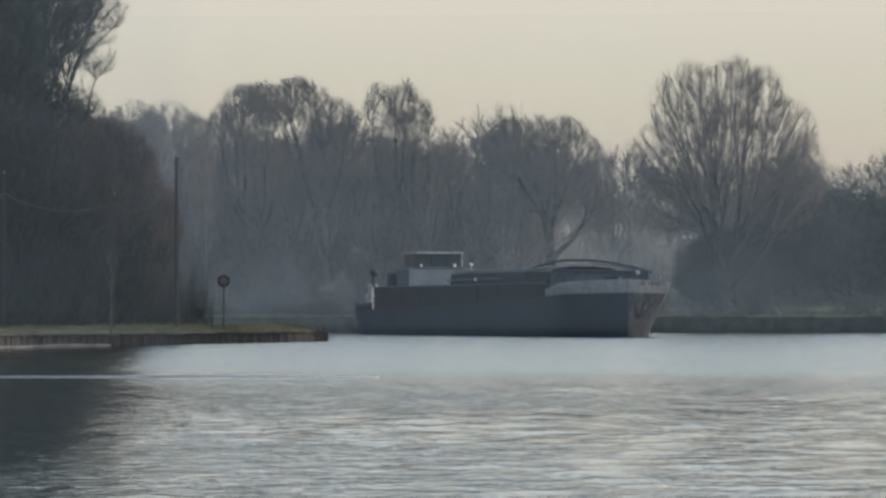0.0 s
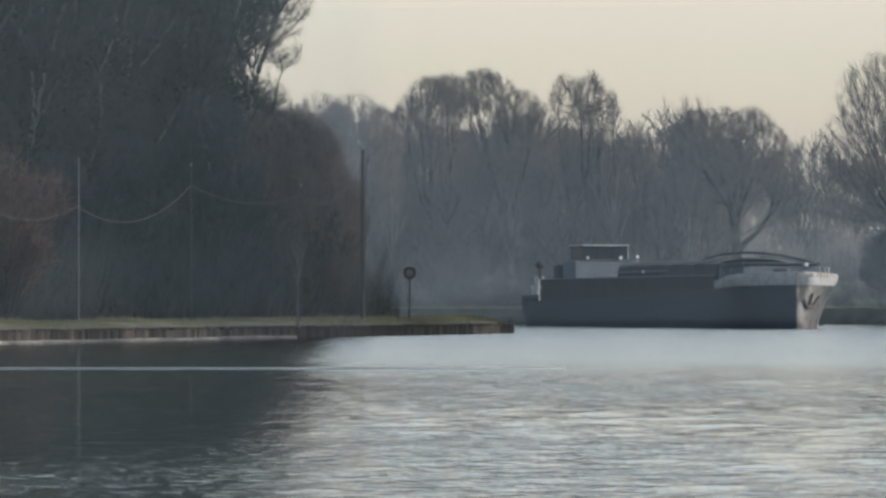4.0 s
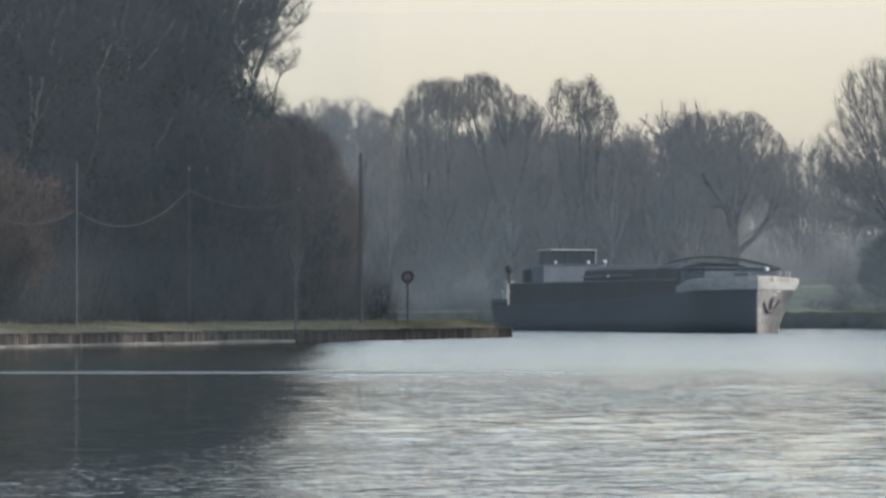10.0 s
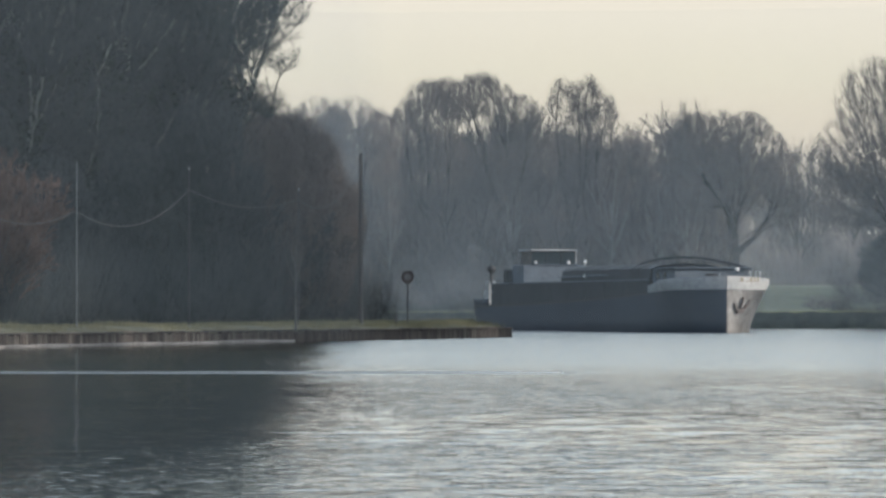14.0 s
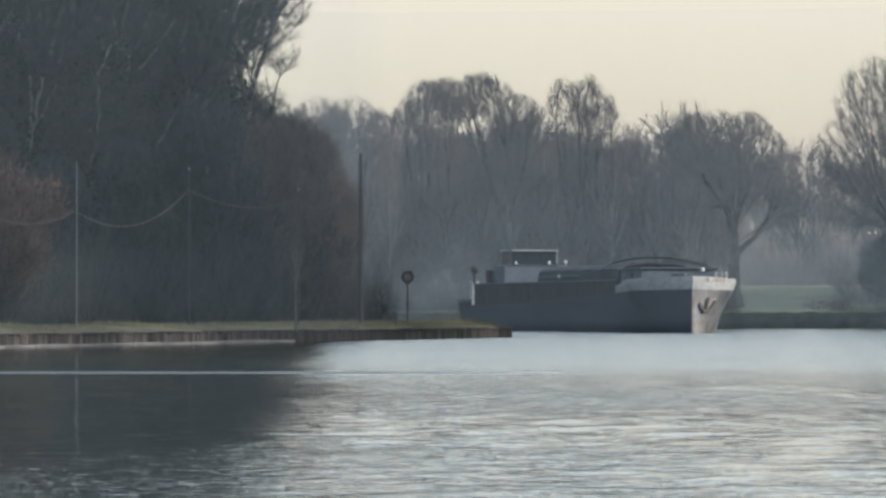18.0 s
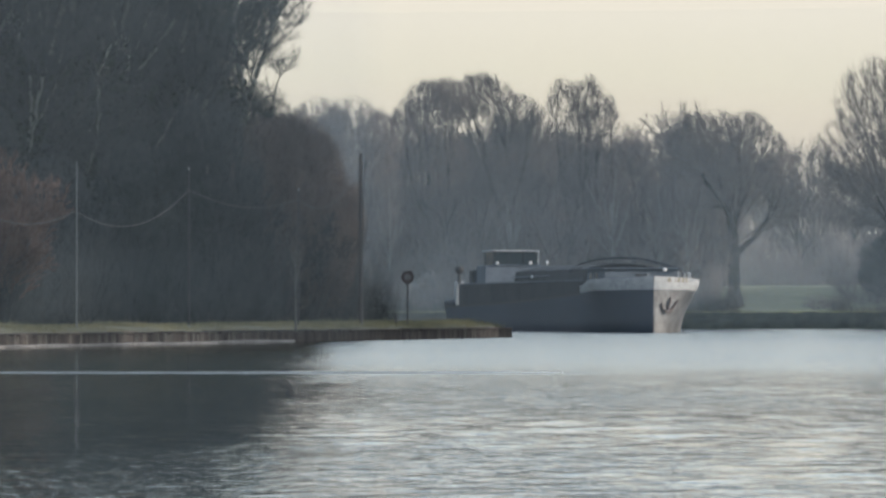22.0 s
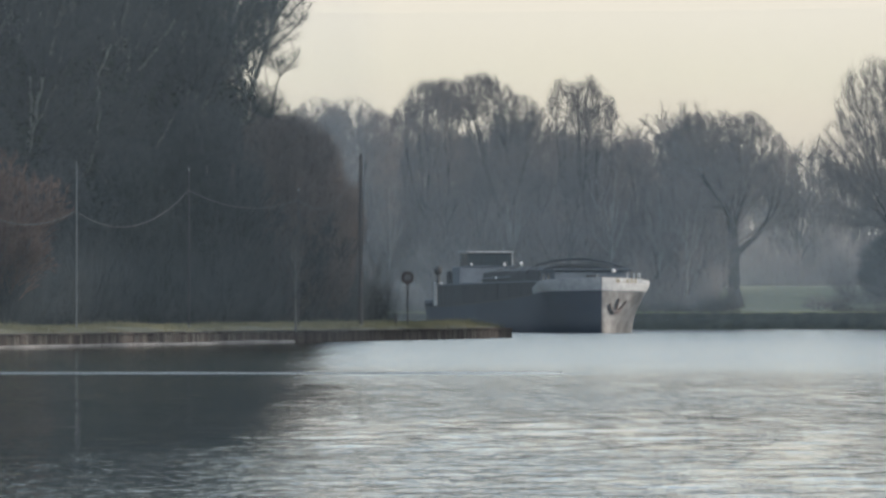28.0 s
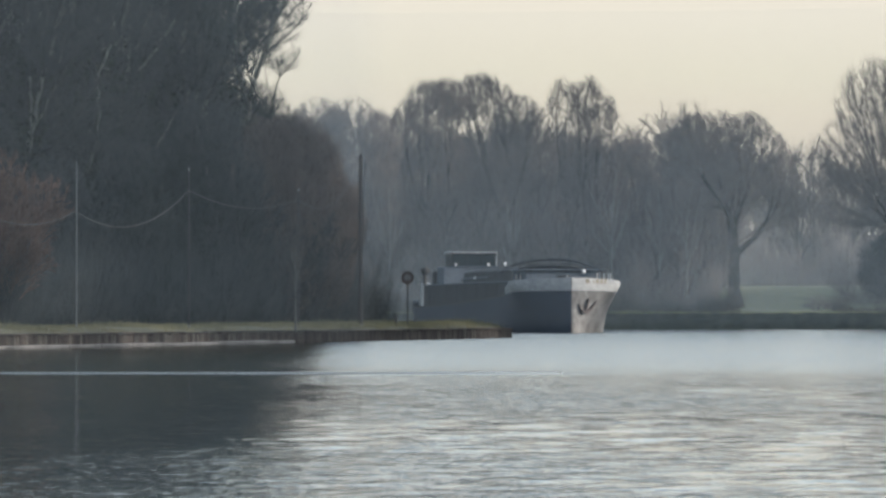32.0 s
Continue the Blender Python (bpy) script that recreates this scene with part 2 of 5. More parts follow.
def mist_mat(name, low, high, top, left=(-400.0, -399.0), right=(400.0, 399.0)):
    """Thin ground mist: mostly clear, scattering a little of the light that falls on it, thinner with height and in patches."""
    m = bpy.data.materials.new(name)
    m.use_nodes = True
    n, link = m.node_tree.nodes, m.node_tree.links.new
    n.clear()
    tc, sep, noi, ramp = n.new("ShaderNodeTexCoord"), n.new("ShaderNodeSeparateXYZ"), n.new("ShaderNodeTexNoise"), n.new("ShaderNodeMapRange")
    noi.inputs["Scale"].default_value, noi.inputs["Detail"].default_value = 0.09, 4
    link(tc.outputs["Object"], noi.inputs["Vector"])
    link(tc.outputs["Object"], sep.inputs[0])
    ramp.interpolation_type = "SMOOTHSTEP"
    ramp.inputs["From Min"].default_value, ramp.inputs["From Max"].default_value = top, 0.0
    ramp.inputs["To Min"].default_value, ramp.inputs["To Max"].default_value = high, low
    link(sep.outputs["Z"], ramp.inputs[0])
    mul = n.new("ShaderNodeMath")
    mul.operation = "MULTIPLY"
    link(ramp.outputs[0], mul.inputs[0])
    rng2 = n.new("ShaderNodeMapRange")
    rng2.inputs["From Min"].default_value, rng2.inputs["From Max"].default_value = 0.3, 0.7
    rng2.inputs["To Min"].default_value, rng2.inputs["To Max"].default_value = 0.75, 1.2
    link(noi.outputs[0], rng2.inputs[0])
    link(rng2.outputs[0], mul.inputs[1])
    rise, m0 = n.new("ShaderNodeMapRange"), n.new("ShaderNodeMath")      # and stands a little clear of the water
    rise.inputs["From Min"].default_value, rise.inputs["From Max"].default_value, m0.operation = 0.0, 0.8, "MULTIPLY"
    link(sep.outputs["Z"], rise.inputs[0])
    link(mul.outputs[0], m0.inputs[0])
    link(rise.outputs[0], m0.inputs[1])
    mul = m0
    for a, z in (left, right):       # thins out at its ends
        fade, m2 = n.new("ShaderNodeMapRange"), n.new("ShaderNodeMath")
        fade.interpolation_type, m2.operation = "SMOOTHSTEP", "MULTIPLY"
        fade.inputs["From Min"].default_value, fade.inputs["From Max"].default_value = a, z
        link(sep.outputs["X"], fade.inputs[0])
        link(mul.outputs[0], m2.inputs[0])
        link(fade.outputs[0], m2.inputs[1])
        mul = m2
    clear, dif, tra, add, mix, out = (n.new("ShaderNodeBsdfTransparent"), n.new("ShaderNodeBsdfDiffuse"), n.new("ShaderNodeBsdfTranslucent"), n.new("ShaderNodeMixShader"),
                                      n.new("ShaderNodeMixShader"), n.new("ShaderNodeOutputMaterial"))
    dif.inputs["Color"].default_value = tra.inputs["Color"].default_value = (0.66, 0.735, 0.77, 1)
    link(dif.outputs[0], add.inputs[1])
    link(tra.outputs[0], add.inputs[2])
    link(mul.outputs[0], mix.inputs[0])
    link(clear.outputs[0], mix.inputs[1])
    link(add.outputs[0], mix.inputs[2])
    link(mix.outputs[0], out.inputs[0])
    return m


M["mist"] = mist_mat("far_mist", 0.165, 0.045, 25.0, right=(78.0, 14.0))
M["mist_back"] = mist_mat("distant_mist", 0.05, 0.0, 25.0)
M["mist_mid"] = mist_mat("mid_mist", 0.088, 0.026, 24.0)
M["mist_front"] = mist_mat("front_mist", 0.008, 0.006, 18.0)
M["smoke"] = mist_mat("exhaust_smoke", 0.06, 0.03, 8.0)
M["mist_low"] = mist_mat("water_mist", 0.075, 0.0, 6.0, right=(16.0, 4.0))
M["mist_near"] = mist_mat("near_mist", 0.056, 0.13, 24.0, right=(-1.5, -3.2))


# ---- mesh helpers ----
def mesh_of(name, verts, faces):
    me = bpy.data.meshes.new(name)
    me.from_pydata(verts, [], faces)
    me.update()
    return me


def fast_mesh(name, verts, tris):
    """A triangle mesh from arrays."""
    me = bpy.data.meshes.new(name)
    me.vertices.add(len(verts))
    me.vertices.foreach_set("co", np.asarray(verts, dtype=np.float32).ravel())
    me.loops.add(3 * len(tris))
    me.loops.foreach_set("vertex_index", np.asarray(tris, dtype=np.int32).ravel())
    me.polygons.add(len(tris))
    me.polygons.foreach_set("loop_start", np.arange(0, 3 * len(tris), 3, dtype=np.int32))
    me.update(calc_edges=True)
    return me


def part(name, data, material, parent=None, label="", at=None):
    """Links a bmesh or mesh as one object, under a thing or a part."""
    if isinstance(data, bmesh.types.BMesh):
        me = bpy.data.meshes.new(name)
        bmesh.ops.recalc_face_normals(data, faces=data.faces)
        data.to_mesh(me)
        data.free()
    else:
        me = data
    if material and not me.materials:
        me.materials.append(material)
    ob = new(name, me)
    ob.parent = parent
    if at is not None:
        ob.matrix_basis = at
    if label:
        tagged(ob, label)
    return ob


def box(x0, x1, y0, y1, z0, z1, bevel=0.02, bm=None):
    bm = bm or bmesh.new()
    m = Matrix.LocRotScale(((x0 + x1) / 2, (y0 + y1) / 2, (z0 + z1) / 2), None, (x1 - x0, y1 - y0, z1 - z0))
    made = bmesh.ops.create_cube(bm, size=1.0, matrix=m)
    if bevel:
        edges = list({e for v in made["verts"] for e in v.link_edges})
        bmesh.ops.bevel(bm, geom=edges, offset=bevel, segments=1, affect="EDGES")
    return bm


def rod(points, radius, sides=8, bm=None, taper=1.0):
    """A round bar along a line of points."""
    bm = bm or bmesh.new()
    pts = [Vector(p) for p in points]
    rings = []
    for i, p in enumerate(pts):
        d = (pts[min(i + 1, len(pts) - 1)] - pts[max(i - 1, 0)]).normalized()
        u = d.orthogonal().normalized()
        if abs(d.z) < 0.99:
            u = d.cross(Vector((0, 0, 1))).normalized()
        w = d.cross(u)
        r = radius * (1 + (taper - 1) * i / (len(pts) - 1))
        rings.append([bm.verts.new(p + u * r * math.cos(a) + w * r * math.sin(a)) for a in (2 * math.pi * k / sides for k in range(sides))])
    for a, b in zip(rings, rings[1:]):
        for k in range(sides):
            bm.faces.new((a[k], a[(k + 1) % sides], b[(k + 1) % sides], b[k]))
    bm.faces.new(list(reversed(rings[0])))
    bm.faces.new(rings[-1])
    return bm


def thing(name, label, category, at=None, group="", kind=""):
    ob = new(name)
    ob.empty_display_size = 0.3
    if at is not None:
        ob.matrix_basis = at
    return tagged(ob, label, category, group, kind)


# ---- the lie of the land ----
def bank_x(y):
    """The waterside edge of the near tongue of land."""
    return -14.4 + 17.6 * (y - 133) / 60


def far_y(x):
    """The waterside edge of the far bank."""
    return 308 - 0.12 * x if x < 60 else 300.8


def far_z(x, v):
    """Height of the far ground, v metres behind its edge."""
    if v < -0.5:
        return -2.0
    z = -0.3 + 1.6 * min(1, max(0, (v + 0.5) / 0.9))
    if v > 2:
        z += 0.15 * math.sin(x * 0.21) * min(1, (v - 2) / 5) + 0.1 * math.sin(x * 0.5 + v * 0.3)
    if v > 9:     # a grassy dyke rises behind, on the right
        k = min(1, (v - 9) / 16) * min(1, max(0, (x - 10) / 14))
        z += (1.8 + 0.35 * math.sin(x * 0.045 + 1)) * k * k * (3 - 2 * k)
    return z


def build_ground():
    xs = [-1500, -700, -350, -200, -130, -95] + [-80 + 2 * i for i in range(81)] + [95, 130, 200, 350, 700, 1500]
    vs = [-700, -400, -200, -100, -40, -10, -3, -1, -0.5, 0, 0.5, 1, 1.7, 2.5, 4, 6, 8] + [9 + 2 * i for i in range(20)] + [60, 90, 150, 300, 700, 2500]
    verts = [(x, far_y(max(-80, min(80, x))) + v, far_z(x, v)) for v in vs for x in xs]
    w = len(xs)
    faces = [(j * w + i, j * w + i + 1, (j + 1) * w + i + 1, (j + 1) * w + i) for j in range(len(vs) - 1) for i in range(w - 1)]
    me = mesh_of("ground", verts, faces)
    for p in me.polygons:
        p.use_smooth = True
    tagged(part("ground", me, M["meadow"]), "green winter meadow rising to a low dyke behind the canal bank", "ground", kind="structure")


LAND_Z = 0.62


def build_near_land():
    """The tongue of land: a grassy strip behind a low timbered edge."""
    tip = (3.2, 193.0)
    ys = [-60, 0, 60, 100] + [110 + 2.5 * i for i in range(33)] + [192.5]
    steps = [0.16, 0.6, 1.2, 1.9, 3.0, 5.0, 8.0, 12.0, 18.0, 30.0]
    verts, faces = [], []
    rnd = random.Random(3)
    for y in ys:
        # the far side of the tongue draws in towards its tip
        room = 30.0 if y < 150 else max(0.9, 30.0 * (1 - (y - 150) / 43.2) ** 0.8 + 0.8)
        for k, s in enumerate(steps):
            d = min(s, room * s / 30.0 if s > room * 0.55 else s)
            d = s * min(1.0, room / 30.0 + (1 - room / 30.0) * 0.05) if room < 30 and s * 1.0 > room * 0.5 else s
            z = 0.40 + (LAND_Z - 0.40) * min(1, d / 1.3) ** 0.7 + 0.012 * d + rnd.uniform(-0.03, 0.03)
            if k == 0:
                z = 0.40
            verts.append((bank_x(y) - d * 0.96, y + d * 0.28, z))
        verts.append((bank_x(y) - (room + 0.5) * 0.96, y + (room + 0.5) * 0.28, -1.5))
    w = len(steps) + 1
    for j in range(len(ys) - 1):
        for i in range(w - 1):
            faces.append((j * w + i, j * w + i + 1, (j + 1) * w + i + 1, (j + 1) * w + i))
    me = mesh_of("ground_tongue", verts, faces)
    for p in me.polygons:
        p.use_smooth = True
    tagged(part("ground_tongue", me, M["grass"]), "rough yellow-green winter grass on the canal bank", "ground", kind="structure")


build_ground()
build_near_land()
def build_water():
    """One sheet of water: real wavelets where the camera looks across it, flat beyond."""
    x0, x1, y0, y1 = -19.0, 29.0, 18.0, 130.0
    nx, ny = 160, 640
    gx = np.linspace(x0, x1, nx + 1)
    u = np.linspace(0, 1, ny + 1)
    gy = y0 + (y1 - y0) * (0.55 * u + 0.45 * u * u)
    X, Y = np.meshgrid(gx, gy)
    rng = np.random.default_rng(4)
    Z = np.zeros_like(X)
    for _ in range(34):
        lam = np.exp(rng.uniform(np.log(0.45), np.log(1.3)))
        a = np.radians(90 + rng.normal() * 48)
        k = 2 * np.pi / lam
        amp = 0.0012 * lam ** 0.9
        Z += amp * np.sin(k * (X * np.cos(a) + Y * np.sin(a)) + rng.uniform(0, 6.28))
    # gusts: calmer and livelier patches
    gust = 0.75 + 0.35 * np.sin(X * 0.31 + Y * 0.07 + 1) * np.sin(Y * 0.13 + 0.5 * np.sin(X * 0.2)) + 0.2 * np.sin(Y * 0.041 + X * 0.11)
    lee_floor = 0.26 + 0.46 * np.clip((39 - Y) / 10, 0, 1)
    gust *= lee_floor + (1 - lee_floor) / (1 + np.exp(-(X + 0.027 * Y + 0.25) * 2.6))
    edge = np.minimum(1, np.minimum(np.minimum(X - x0, x1 - X) / 2, np.minimum(Y - y0, y1 - Y) / 4))
    Z *= gust * np.clip(edge, 0, 1)
    inner = np.stack([X, Y, Z], -1).reshape(-1, 3)
    w = nx + 1
    q = (np.arange(ny)[:, None] * w + np.arange(nx)[None, :]).ravel()
    tris = np.concatenate([np.stack([q, q + 1, q + w + 1], -1), np.stack([q, q + w + 1, q + w], -1)])
    rim = [(-1400, -600), (1400, -600), (1400, 900), (-1400, 900), (x0, y0), (x1, y0), (x1, y1), (x0, y1)]
    n0 = len(inner)
    outer = np.array([(x, y, 0.0) for x, y in rim])
    ot = np.array([(0, 1, 5), (0, 5, 4), (1, 2, 6), (1, 6, 5), (2, 3, 7), (2, 7, 6), (3, 0, 4), (3, 4, 7)]) + n0
    me = fast_mesh("water", np.concatenate([inner, outer]), np.concatenate([tris, ot]))
    me.polygons.foreach_set("use_smooth", np.ones(len(me.polygons), dtype=bool))
    return tagged(part("water", me, M["water"]), "calm rippled canal water reflecting the pale sky", "water", kind="structure")


water = build_water()


# ---- bare winter trees ----
def unit(a):
    return a / np.maximum(np.linalg.norm(a, axis=-1, keepdims=True), 1e-9)


def tubes(paths, radii, sides):
    """Triangles of tapered tubes along polylines: paths (n, k, 3), radii (n, k)."""
    n, k, _ = paths.shape
    d = unit(np.gradient(paths, axis=1))
    ref = np.where(np.abs(d[..., 2:3]) > 0.9, np.array([1.0, 0, 0]), np.array([0, 0, 1.0]))
    u = unit(np.cross(d, ref))
    w = np.cross(d, u)
    a = 2 * np.pi * np.arange(sides) / sides
    ring = paths[:, :, None, :] + radii[:, :, None, None] * (u[:, :, None, :] * np.cos(a)[:, None] + w[:, :, None, :] * np.sin(a)[:, None])
    verts = ring.reshape(-1, 3)
    i = np.arange(n)[:, None, None] * k * sides
    j = np.arange(k - 1)[None, :, None] * sides
    s = np.arange(sides)[None, None, :]
    s2 = (s + 1) % sides
    A, B, C, D = i + j + s, i + j + s2, i + j + sides + s2, i + j + sides + s
    tris = np.concatenate([np.stack([A, B, C], -1).reshape(-1, 3), np.stack([A, C, D], -1).reshape(-1, 3)])
    return verts, tris


def spikes_of(paths, radius):
    """Pointed three-sided twigs from starts to tips: paths (n, 2, 3)."""
    d = unit(paths[:, 1] - paths[:, 0])
    u = unit(np.cross(d, np.array([0.3, 0.5, 0.8])))
    w = np.cross(d, u)
    a = 2 * np.pi * np.arange(3) / 3
    ring = paths[:, 0][:, None, :] + radius * (u[:, None, :] * np.cos(a)[:, None] + w[:, None, :] * np.sin(a)[:, None])
    verts = np.concatenate([ring, paths[:, 1][:, None, :]], 1).reshape(-1, 3)
    q = np.arange(len(paths))[:, None] * 4
    return verts, np.concatenate([q + np.array([[0, 1, 3]]), q + np.array([[1, 2, 3]]), q + np.array([[2, 0, 3]])])


def within(paths, env, rng):
    """Which branches end inside the crown's outline."""
    if env is None:
        return np.ones(len(paths), bool)
    cz, a, b = env
    q = (paths[:, -1] - np.array([0, 0, cz])) / np.array([a, a, b])
    az = np.arctan2(q[:, 1], q[:, 0])
    lump = 1 + 0.05 * np.sin(3 * az + 1) + 0.04 * np.sin(5 * az + 4 * q[:, 2]) + rng.normal(size=len(q)) * 0.025
    r = np.where(q[:, 2] < 0, np.hypot(q[:, 0], q[:, 1]), np.linalg.norm(q, axis=1))
    return r < lump


def sprout(rng, paths, radii, count, lo, hi, length, spread, up, bend, k, thin):
    """Side branches of given polylines: count each, starting between lo and hi along them."""
    n, kk, _ = paths.shape
    pick = np.repeat(np.arange(n), count)
    u = rng.uniform(lo, hi, n * count)
    f = u * (kk - 1)
    i0 = np.minimum(f.astype(int), kk - 2)
    w = (f - i0)[:, None]
    start = paths[pick, i0] * (1 - w) + paths[pick, i0 + 1] * w
    d = unit(paths[pick, i0 + 1] - paths[pick, i0])
    plen = np.linalg.norm(paths[:, 1:] - paths[:, :-1], axis=2).sum(1)[pick]
    side = unit(np.cross(d, rng.normal(size=d.shape)))
    ang = np.radians(rng.uniform(spread[0], spread[1], n * count))[:, None]
    way = unit(d * np.cos(ang) + side * np.sin(ang))
    ln = (plen * rng.uniform(length[0], length[1], n * count) * (1.15 - 0.55 * u))[:, None]
    out = np.empty((n * count, k, 3))
    out[:, 0] = start
    for s in range(1, k):
        way = unit(way + np.array([0, 0, up]) / (k - 1) + rng.normal(size=way.shape) * bend)
        out[:, s] = out[:, s - 1] + way * ln / (k - 1)
    r0 = (radii[pick, i0] * thin)[:, None]
    return out, r0 * np.linspace(1, 0.22, k)[None, :]


def stems(rng, count, height, base_r, fan, lean, k=7, low=0.0):
    """Main stems from the base, fanning out: fan in degrees at the rim."""
    out = np.empty((count, k, 3))
    az = np.arange(count) * 2.399 + rng.uniform(0, 6)
    tilt = np.radians(fan) * np.sqrt((np.arange(count) + 0.3) / count) * rng.uniform(0.8, 1.15, count)
    way = np.stack([np.sin(tilt) * np.cos(az), np.sin(tilt) * np.sin(az), np.cos(tilt)], 1)
    out[:, 0] = np.array([0, 0, low])
    h = height * (1 - 0.18 * (tilt / max(tilt.max(), 0.01)) ** 2) * rng.uniform(0.92, 1.05, count) - low
    for s in range(1, k):
        way = unit(way + np.array([lean, 0, 0.10]) + rng.normal(size=way.shape) * 0.05)
        out[:, s] = out[:, s - 1] + way * (h / (k - 1))[:, None]
    return out, base_r * np.linspace(1, 0.12, k)[None, :] * rng.uniform(0.8, 1.1, count)[:, None]


def squeeze(paths, env):
    """Draws what grows past the crown's outline (centre height, half width, half height) back onto it."""
    if env is None:
        return paths
    cz, a, b = env
    q = (paths - np.array([0, 0, cz])) / np.array([a, a, b])
    lump = 1 + 0.06 * np.sin(q[..., 0] * 5 + 1) * np.cos(q[..., 1] * 4 + 2) + 0.05 * np.sin(q[..., 2] * 9 + q[..., 0] * 7)
    r = np.linalg.norm(q, axis=-1) / lump
    low = q[..., 2] < 0
    rr = np.where(low, np.sqrt((q[..., 0] ** 2 + q[..., 1] ** 2)) / lump, r)
    f = np.where(rr > 0.8, (0.8 + 0.22 * np.tanh((rr - 0.8) / 0.35)) / np.maximum(rr, 1e-6), 1.0)
    q = q * np.where(low[..., None], np.stack([f, f, np.ones_like(f)], -1), f[..., None])
    return q * np.array([a, a, b]) + np.array([0, 0, cz])


def tree_meshes(kind, seed, height, stem_n=1, fan=10, base_r=0.3, trunk=0.0, limbs=14, limb_len=(0.35, 0.5), limb_from=0.25, limb_spread=(30, 60),
                limb_up=0.5, subs=8, twigs=8, twig_r=0.018, sub_len=(0.4, 0.7), twig_len=(0.4, 0.75), droop=0.15, shoots=0, env=None, spikes=5):
    """Trunk and crown meshes of one bare tree: (trunk mesh, crown mesh)."""
    rng = np.random.default_rng(seed)
    V, T = [], []

    def put(vt):
        T.append(vt[1] + sum(len(v) for v in V))
        V.append(vt[0])

    P0, R0 = stems(rng, stem_n, height, base_r, fan, 0.0, low=trunk)
    P0 = squeeze(P0, env)
    put(tubes(P0, R0, 6))
    if trunk:
        bole = np.array([[[0, 0, -0.3], [0.03, 0, trunk * 0.4], [0, 0.02, trunk], [0, 0, trunk + 0.6]]])
        put(tubes(bole, np.array([[1.5, 1.15, 1.0, 0.7]]) * base_r * (1.6 if stem_n > 1 else 1.1), 8))
    P1, R1 = sprout(rng, P0, R0, limbs, limb_from, 0.97, limb_len, limb_spread, limb_up, 0.10, 6, 0.55)
    P1 = squeeze(P1, env)
    put(tubes(P1, R1, 5))
    trunk_me = fast_mesh(kind + "_trunk", np.concatenate(V), np.concatenate(T))
    V, T = [], []
    P2, R2 = sprout(rng, P1, R1, subs, 0.12, 0.98, sub_len, (20, 50), droop * 1.5, 0.10, 4, 0.6)
    keep = within(P2, env, rng)
    P2, R2 = P2[keep], np.maximum(R2[keep], twig_r * 1.1)
    put(tubes(P2, R2, 3))
    P3, R3 = sprout(rng, P2, R2, twigs, 0.08, 1.0, twig_len, (15, 45), droop, 0.10, 3, 0.6)
    keep = within(P3, env, rng)
    P3 = P3[keep]
    R3 = np.full(P3.shape[:2], twig_r) * np.array([[1, 0.8, 0.5]])
    put(tubes(P3, R3, 3))
    P4, R4 = sprout(rng, P3, R3, spikes, 0.05, 1.0, (0.5, 0.95), (12, 40), droop, 0.1, 2, 0.8)
    P4 = P4[within(P4, env, rng)]
    put(spikes_of(P4, twig_r * 0.8))
    crown_me = fast_mesh(kind + "_crown", np.concatenate(V), np.concatenate(T))
    return trunk_me, crown_me


